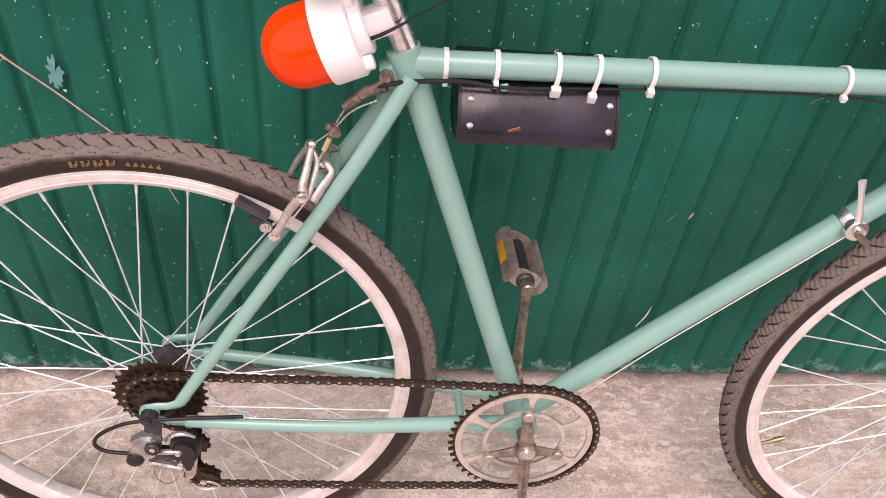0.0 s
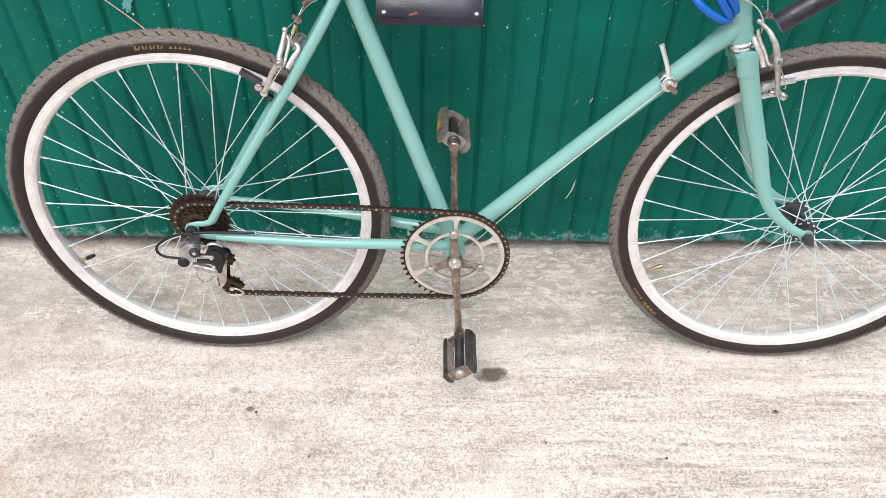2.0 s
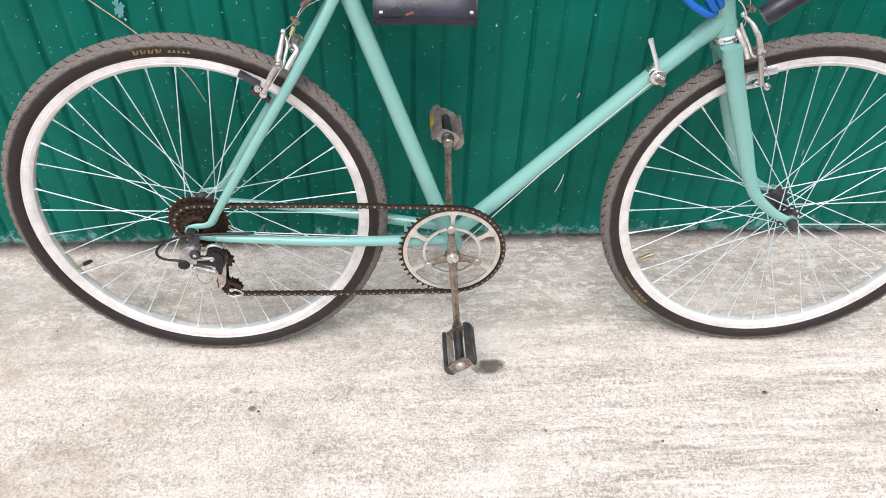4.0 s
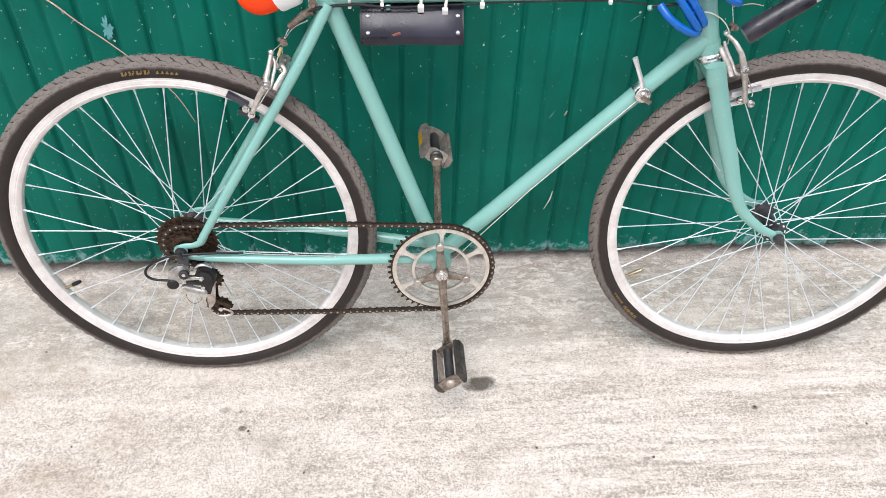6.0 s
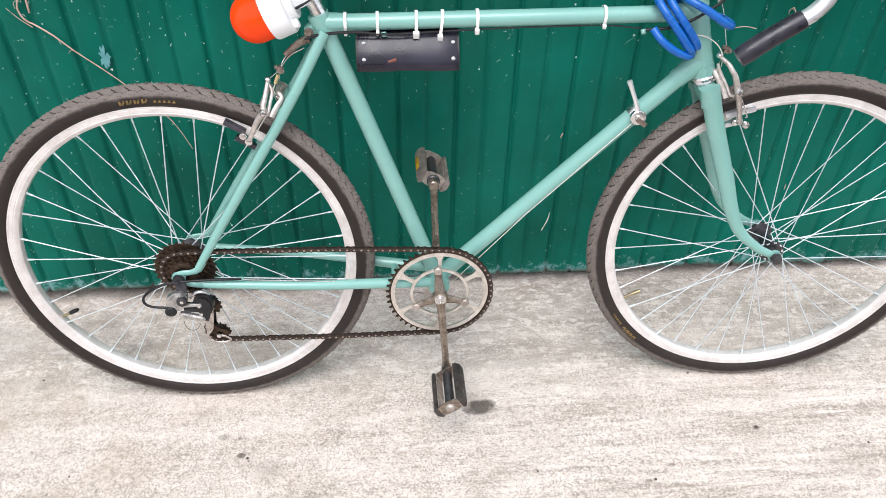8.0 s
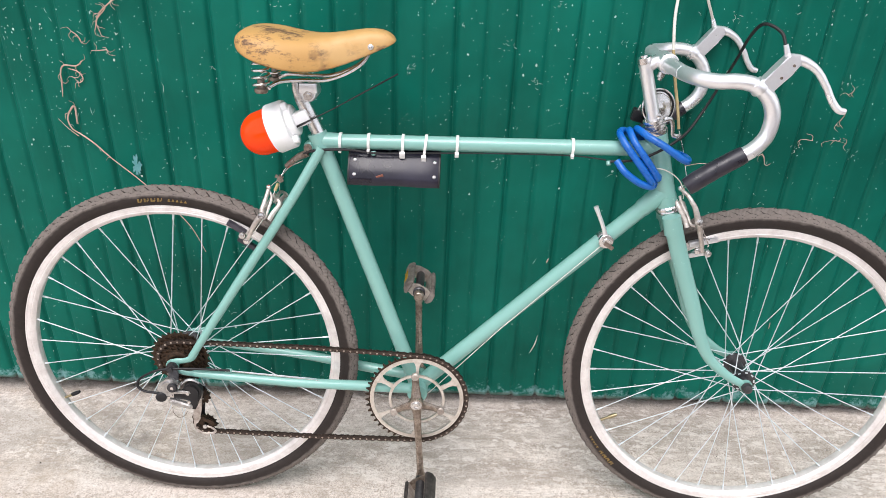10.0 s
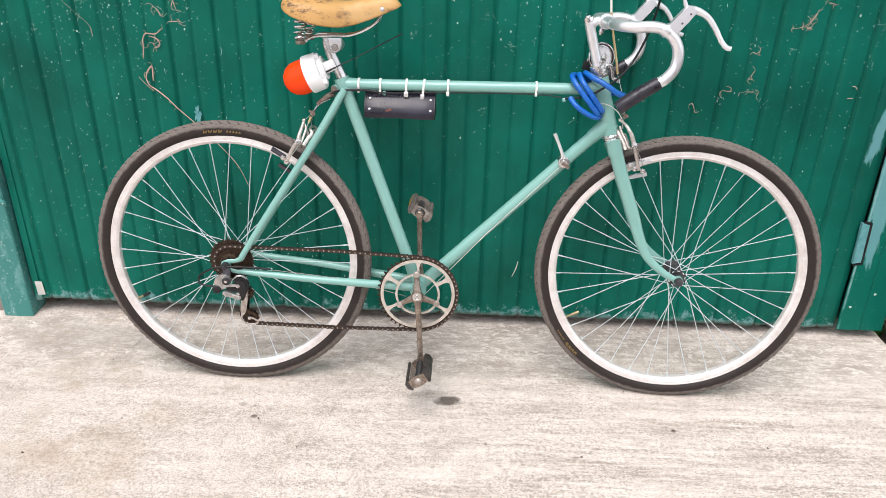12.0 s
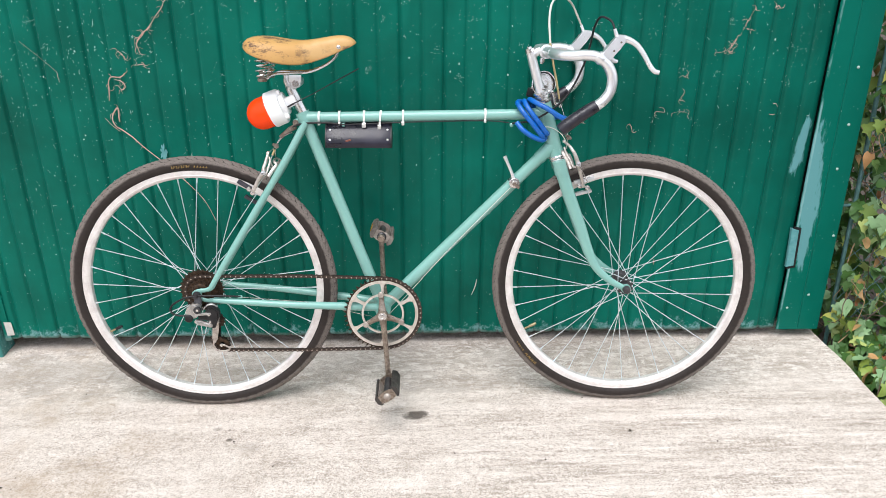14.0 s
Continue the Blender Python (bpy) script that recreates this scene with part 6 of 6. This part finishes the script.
def rootlets():
    def strand(pts, r, label="dry pinkish-brown climbing rootlet stuck on the gate", twigs=0, seed=0, mat=None):
        t = tagged(holder("dried_rootlet"), label, "rootlet", "dried rootlets on the gate")
        part("stalk", tube(B(), glide(on_gate(pts), 5), [0.62 * v for v in r], 6), mat or M_ROOT, t)
        rnd = random.Random(seed)
        for k in range(twigs):
            x, z = rnd.choice(pts)
            a = rnd.uniform(0, 6.28)
            l = rnd.uniform(0.008, 0.022)
            p = [(x, z), (x + l * 0.5 * math.cos(a), z + l * 0.5 * math.sin(a)), (x + l * math.cos(a + 0.6), z + l * math.sin(a + 0.6))]
            part("side_root", tube(B(), glide(on_gate(p), 4), [0.0007, 0.0003], 5), M_ROOT, t)

    strand([(-0.704, 0.712), (-0.703, 0.748), (-0.716, 0.735), (-0.722, 0.718), (-0.716, 0.700), (-0.700, 0.688), (-0.676, 0.668), (-0.649, 0.639), (-0.606, 0.598), (-0.575, 0.566), (-0.545, 0.535), (-0.512, 0.493), (-0.497, 0.464), (-0.481, 0.421)], [0.0030, 0.0034, 0.0026, 0.0024, 0.0026, 0.0028, 0.0022, 0.0020, 0.0020, 0.0019, 0.0016, 0.0012], "long dry pinkish-brown rootlet hanging down the gate", 3, 1)
    strand([(-0.668, 0.842), (-0.683, 0.831), (-0.707, 0.831), (-0.716, 0.815), (-0.717, 0.798), (-0.722, 0.768)], [0.0014, 0.0022, 0.0024, 0.0024, 0.0028, 0.0014], twigs=6, seed=2)
    strand([(-0.699, 0.825), (-0.682, 0.820), (-0.674, 0.806), (-0.683, 0.798), (-0.692, 0.808)], [0.0014, 0.0018, 0.0018, 0.0008], twigs=7, seed=3)
    strand([(-0.608, 0.940), (-0.627, 0.919), (-0.624, 0.900)], [0.0016, 0.0022, 0.0012], twigs=8, seed=4)
    strand([(-0.678, 0.898), (-0.668, 0.890), (-0.664, 0.878)], [0.0012, 0.0018, 0.001], twigs=6, seed=5)
    strand([(-0.640, 0.862), (-0.617, 0.865)], [0.0012, 0.0016], twigs=5, seed=6)
    strand([(-0.923, 0.923), (-0.88, 0.882), (-0.846, 0.847), (-0.843, 0.832), (-0.841, 0.818)], [0.0005, 0.0005, 0.0007, 0.0018, 0.0008], "thin pale dry rootlet on the gate", 0)
    strand([(-0.741, 0.721), (-0.724, 0.700), (-0.707, 0.685)], [0.0008, 0.0012, 0.0014], twigs=0)
    strand([(-0.545, 1.020), (-0.551, 1.007), (-0.572, 0.983), (-0.591, 0.958), (-0.619, 0.933), (-0.633, 0.900)], [0.0010, 0.0016, 0.0012, 0.0020, 0.0022, 0.0014], twigs=12, seed=21)
    strand([(0.983, 1.014), (0.968, 0.979), (0.960, 0.956)], [0.0006, 0.0008, 0.0010], "dry pale rootlet on the gate", 6, 8)
    strand([(0.947, 0.933), (0.933, 0.912), (0.917, 0.900), (0.894, 0.896)], [0.0008, 0.0010, 0.0008, 0.0006], "dry pale rootlet on the gate", 10, 22)
    strand([(0.827, 0.838), (0.820, 0.832)], [0.0010, 0.0008], twigs=4, seed=23)
    strand([(0.823, 0.784), (0.815, 0.772)], [0.0006, 0.0004], twigs=4, seed=24)
    strand([(0.968, 0.960), (0.984, 0.957)], [0.0012, 0.0010], twigs=3, seed=9)
    strand([(1.034, 1.012), (1.042, 1.018), (1.049, 1.012)], [0.0014, 0.0018, 0.001], twigs=4, seed=10)
    strand([(1.079, 0.758), (1.087, 0.758), (1.093, 0.750)], [0.0014, 0.0014, 0.001])
    strand([(1.074, 0.728), (1.088, 0.728)], [0.0016, 0.0016])
    strand([(0.800, 0.732), (0.815, 0.736), (0.830, 0.735), (0.846, 0.731)], [0.0005, 0.0006, 0.0005, 0.0004], twigs=5, seed=12)
    strand([(0.754, 0.737), (0.777, 0.735)], [0.0008, 0.0012], twigs=3, seed=13)
    strand([(0.684, 0.702), (0.690, 0.692), (0.694, 0.679)], [0.0018, 0.0016, 0.0010], twigs=3, seed=14)
    strand([(0.929, 0.900), (0.940, 0.920), (0.948, 0.942)], [0.0010, 0.0012, 0.0010], twigs=6, seed=15)
    strand([(0.276, 0.436), (0.272, 0.424)], [0.0016, 0.0034, 0.0016], "small pink scrap of dry leaf on the gate")
    strand([(0.805, 0.285), (0.806, 0.268)], [0.0014, 0.0026, 0.0014], "small pink scrap of dry leaf on the gate")
    strand([(0.272, 0.224), (0.268, 0.200), (0.258, 0.172)], [0.0010, 0.0026, 0.0012], "pale dry stalk stuck low on the gate", mat=M_HOUSING_W)


def paint_flecks():
    """Chips, short scratches and the torn feet of climbing roots on the gate's paint, too many to count."""
    rnd = random.Random(7)
    verts, faces = [], []
    y = -0.0042

    def stroke(x, z, l, w, a, bend):
        """A thin bent ribbon with pointed ends."""
        n, steps = len(verts), 5
        for k in range(steps + 1):
            u = k / steps - 0.5
            px, pz = u * l, bend * l * (0.25 - u * u)
            t = w * (0.25 + 0.75 * math.sin(math.pi * (u + 0.5))) / 2
            c, s = math.cos(a), math.sin(a)
            for e in (-t, t):
                verts.append((lean_right(x, z) + c * px - s * (pz + e), y, z + s * px + c * (pz + e)))
        for k in range(steps):
            m = n + 2 * k
            faces.append((m, m + 1, m + 3, m + 2))

    def chip(x, z, d):
        n, sides = len(verts), rnd.choice((5, 6, 7))
        for k in range(sides):
            a, q = 2 * math.pi * k / sides, d * rnd.uniform(0.3, 0.62)
            verts.append((lean_right(x, z) + q * math.cos(a), y, z + 1.25 * q * math.sin(a)))
        faces.append(tuple(range(n, n + sides)))

    def step(v, lo, hi):
        return max(0.0, min(1.0, (v - lo) / (hi - lo)))

    count = 0
    while count < 2500:
        x, z = rnd.uniform(GATE_L + 0.03, GATE_R - 0.02), rnd.uniform(0.06, 1.35)
        # thickest high up and towards the closing side
        want = 0.14 + 0.50 * step(z, 0.5, 0.95) + 0.42 * step(-x, -0.1, 0.6)
        want *= 0.45 + 0.9 * step(noise.noise((x * 3.4, z * 4.1, 20)) + 0.6 * noise.noise((x * 9, z * 9, 21)), -0.35, 0.45)
        if rnd.random() > want:
            continue
        count += 1
        if rnd.random() < 0.80:
            chip(x, z, rnd.uniform(0.0011, 0.0026) * (1.9 if rnd.random() < 0.07 else 1))
        else:
            stroke(x, z, rnd.uniform(0.003, 0.010) * (2.2 if rnd.random() < 0.06 else 1), rnd.uniform(0.0006, 0.0011), rnd.choice((rnd.gauss(0.8, 0.4), rnd.gauss(2.2, 0.5), rnd.gauss(1.5, 0.3))), rnd.uniform(-0.7, 0.7))
    # tangles of short root feet
    for k in range(62):
        x, z = rnd.uniform(GATE_L + 0.06, GATE_R - 0.04), rnd.uniform(0.66, 1.3)
        if x > 0.15 and z < 0.8 and rnd.random() < 0.7:
            continue
        a = rnd.uniform(0, 3.14)
        for j in range(rnd.randint(3, 9)):
            stroke(x + rnd.gauss(0, 0.007), z + rnd.gauss(0, 0.006), rnd.uniform(0.003, 0.009), rnd.uniform(0.0006, 0.0010), a + rnd.gauss(0, 0.8), rnd.uniform(-1.0, 1.0))
    me = bpy.data.meshes.new("paint_chip")
    me.from_pydata(verts, [], faces)
    me.materials.append(M_FLECK)
    tagged(new("paint_chip", me), "pale chips and short scratches in the green gate paint", "paint chips", kind="stuff")


def scuffs():
    """Patches where an older blue-green coat shows through: thin irregular films."""
    def patch(name, cx, cz, w, h, seed, y=-0.0045):
        bm = B()
        n = 40
        ring_v = []
        for k in range(n):
            a = 2 * math.pi * k / n
            r = 0.75 + 0.6 * noise.noise((math.cos(a) * 2.4, math.sin(a) * 2.4, seed)) + 0.5 * noise.noise((math.cos(a) * 9, math.sin(a) * 9, seed + 5))
            ring_v.append(bm.verts.new((cx + w * r * math.cos(a), y, cz + h * r * math.sin(a))))
        bm.faces.new(ring_v)
        tagged(part(name, bm, M_SCUFF), "worn blue-green patch in the gate paint", "paint patch", "worn patches on the gate", "structure")

    patch("paint_patch", -0.600, 0.622, 0.012, 0.026, 3)


rootlets(), paint_flecks(), scuffs()


# ---- beside the slab: chain-link fence and ivy ----
def fence():
    t = tagged(holder("chain_link_fence"), "blue-green painted chain-link fence overgrown with ivy", "fence")
    part("fence_post", tube(B(), [(1.428, 0.03, -0.2), (1.402, 0.03, 0.5), (1.36, 0.03, 1.5)], 0.0065, 12), M_WIRE, t, "thin painted steel rod")
    part("strut", tube(B(), [(1.345, 0.02, 0.444), (1.41, 0.03, 0.443)], 0.0045, 10), M_WIRE, t)
    part("strut", tube(B(), [(1.352, 0.02, 1.05), (1.385, 0.03, 1.05)], 0.0045, 10), M_WIRE, t)
    for s in (-1, 1):
        for k in range(16):
            x0 = 1.40 + 0.062 * k - (0.9 if s > 0 else 0.0)
            pts = []
            for j in range(31):
                z = -0.15 + 0.045 * j
                x = x0 + s * (z + 0.15) * 0.9
                if 1.405 < x < 2.3:
                    pts.append((x, 0.034 + (0.003 if j % 2 else -0.003) * s, z))
            if len(pts) > 2:
                part("mesh_wire", tube(B(), pts, 0.0013, 5), M_WIRE, t)


def leaf_mesh(name, lobes, wide, mat):
    """An ivy leaf with a folded midrib and bent tip; lies in x (along) and y (across)."""
    bm = B()
    spine = [(0.0, 0.0), (0.2, 0.02), (0.45, 0.03), (0.75, 0.01), (1.0, -0.08)]
    if lobes:
        edge = [(-0.12, 0.16), (-0.04, 0.46), (0.18, 0.30), (0.36, 0.56), (0.46, 0.26), (0.74, 0.16), (1.0, 0.0)]
    else:
        edge = [(-0.08, 0.15), (0.06, 0.35), (0.25, 0.43), (0.50, 0.32), (0.72, 0.17), (0.88, 0.06), (1.0, 0.0)]
    mids = [bm.verts.new((x, 0, z)) for x, z in spine]
    for s in (-1, 1):
        row = [bm.verts.new((x, s * y * wide, 0.16 * y + 0.08 * math.sin(5 * x + 1.7 * s))) for x, y in edge[:-1]]
        fan = [mids[0], mids[0], mids[1], mids[2], mids[2], mids[3], mids[4]]
        for k in range(len(row) - 1):
            q = list(dict.fromkeys((fan[k], row[k], row[k + 1], fan[k + 1])))
            bm.faces.new(q if s > 0 else q[::-1])
        bm.faces.new((mids[3], row[-1], mids[4]) if s > 0 else (mids[4], row[-1], mids[3]))
    me = bpy.data.meshes.new(name)
    bm.to_mesh(me)
    bm.free()
    me.materials.append(mat)
    me.shade_smooth()
    return me


def ivy():
    rnd = random.Random(11)
    t = tagged(holder("ivy_plant"), "ivy with green, pale and dry leaves climbing the fence", "ivy")
    kinds = [leaf_mesh("leaf", True, 0.95, M_LEAF), leaf_mesh("leaf", False, 0.9, M_LEAF), leaf_mesh("leaf", True, 0.8, M_LEAF_PALE), leaf_mesh("leaf", False, 0.8, M_LEAF_PALE), leaf_mesh("leaf", False, 0.6, M_LEAF_DRY)]

    def spot(near):
        u = rnd.random()
        if u < 0.62:
            # far leaves reach 2 m, out of view, added to shade the gaps
            z = rnd.uniform(-0.14, 1.25 if near else 2.0)
            x = (1.375 if near else 1.385) + 0.035 * max(0.0, 0.55 - z) + abs(rnd.gauss(0, 0.10 if near else 0.35))
            y = rnd.uniform(-0.07, 0.03) if near else rnd.uniform(0.10, 0.65)
        else:
            y = rnd.uniform(-0.62, 0.0)
            x = 1.40 + abs(rnd.gauss(0, 0.10 if near else 0.3))
            z = -0.12 + 0.26 * max(0.0, (x - 1.40)) + 0.14 * rnd.random() * (1 if y > -0.35 else 0.6)
        return Vector((x, y, z))

    def turn(p, size):
        droop = rnd.gauss(-58, 30)
        yaw = rnd.gauss(-90, 75)
        m = Matrix.Translation(p) @ Euler((radians(rnd.gauss(0, 28)), radians(-droop), radians(yaw))).to_matrix().to_4x4()
        return m @ Matrix.Diagonal((size, size, size, 1))

    for k in range(290):
        p = spot(True)
        o = new("leaf", rnd.choices(kinds, (4, 3, 3.2, 2.4, 1.6))[0])
        o.parent = t
        o.matrix_basis = turn(p, rnd.uniform(0.032, 0.068))
    # the leaves behind, joined: mostly dark kinds, carrying the gaps' shade
    verts, faces, mats = [], [], []
    for k in range(5600):
        p = spot(False)
        i = rnd.choices(range(5), (6, 6, 1.0, 1.0, 0.9))[0]
        m = turn(p, rnd.uniform(0.030, 0.062))
        n = len(verts)
        verts += [tuple(m @ v.co) for v in kinds[i].vertices]
        faces += [tuple(n + j for j in f.vertices) for f in kinds[i].polygons]
        mats += [(0, 0, 1, 1, 2)[i]] * len(kinds[i].polygons)
    me = bpy.data.meshes.new("foliage")
    me.from_pydata(verts, [], faces)
    for m in (M_LEAF, M_LEAF_PALE, M_LEAF_DRY):
        me.materials.append(m)
    for f, i in zip(me.polygons, mats):
        f.material_index = i
    me.shade_smooth()
    o = new("foliage", me)
    o.parent = t
    tagged(o, kind="stuff")
    for k in range(90):
        p = spot(k < 60)
        pts, d = [p], Vector((rnd.gauss(0, 0.5), rnd.gauss(0, 0.25), rnd.gauss(-0.4, 0.6))).normalized()
        for j in range(5):
            d = (d + Vector((rnd.gauss(0, 0.35), rnd.gauss(0, 0.2), rnd.gauss(0, 0.35)))).normalized()
            q = pts[-1] + d * 0.05
            q.x = max(q.x, 1.39)
            pts.append(q)
        part("stem", tube(B(), glide(pts, 3), [0.0020, 0.0008], 5), M_STALK if k % 3 else M_TWIG, t)


def grit():
    """Loose crumbs on the slab."""
    rnd = random.Random(5)
    stone = None
    for k in range(16):
        x, y = rnd.uniform(-1.1, 1.3), rnd.uniform(-0.85, -0.02)
        if k < 10:
            x, y = ((0.646, -0.448), (0.405, -0.553), (-0.385, -0.452), (0.86, -0.50), (-0.72, -0.47), (-0.27, -0.55), (0.18, -0.52), (0.55, -0.30), (0.95, -0.42), (-0.9, -0.6))[k]
        r = rnd.uniform(0.0010, 0.0018) if k > 9 else rnd.uniform(0.0016, 0.0028)
        m = pose(x, y, fall(x) + r * 0.25, rnd.uniform(0, 40), rnd.uniform(0, 40), rnd.uniform(0, 360)) @ Matrix.Diagonal((r * 1.4, r, r * 0.7, 1))
        if stone is None:
            bm = B()
            bmesh.ops.create_icosphere(bm, subdivisions=2, radius=1)
            for v in bm.verts:
                v.co *= 1 + 0.35 * noise.noise(v.co * 2.1)
            stone = part("crumb", bm, M_SOIL, pose_m=m)
            ob = stone
        else:
            ob = new("crumb", stone.data)
            ob.matrix_basis = m
        tagged(ob, "dark crumb of grit lying on the concrete", "grit", "grit on the concrete")


fence(), ivy(), grit()
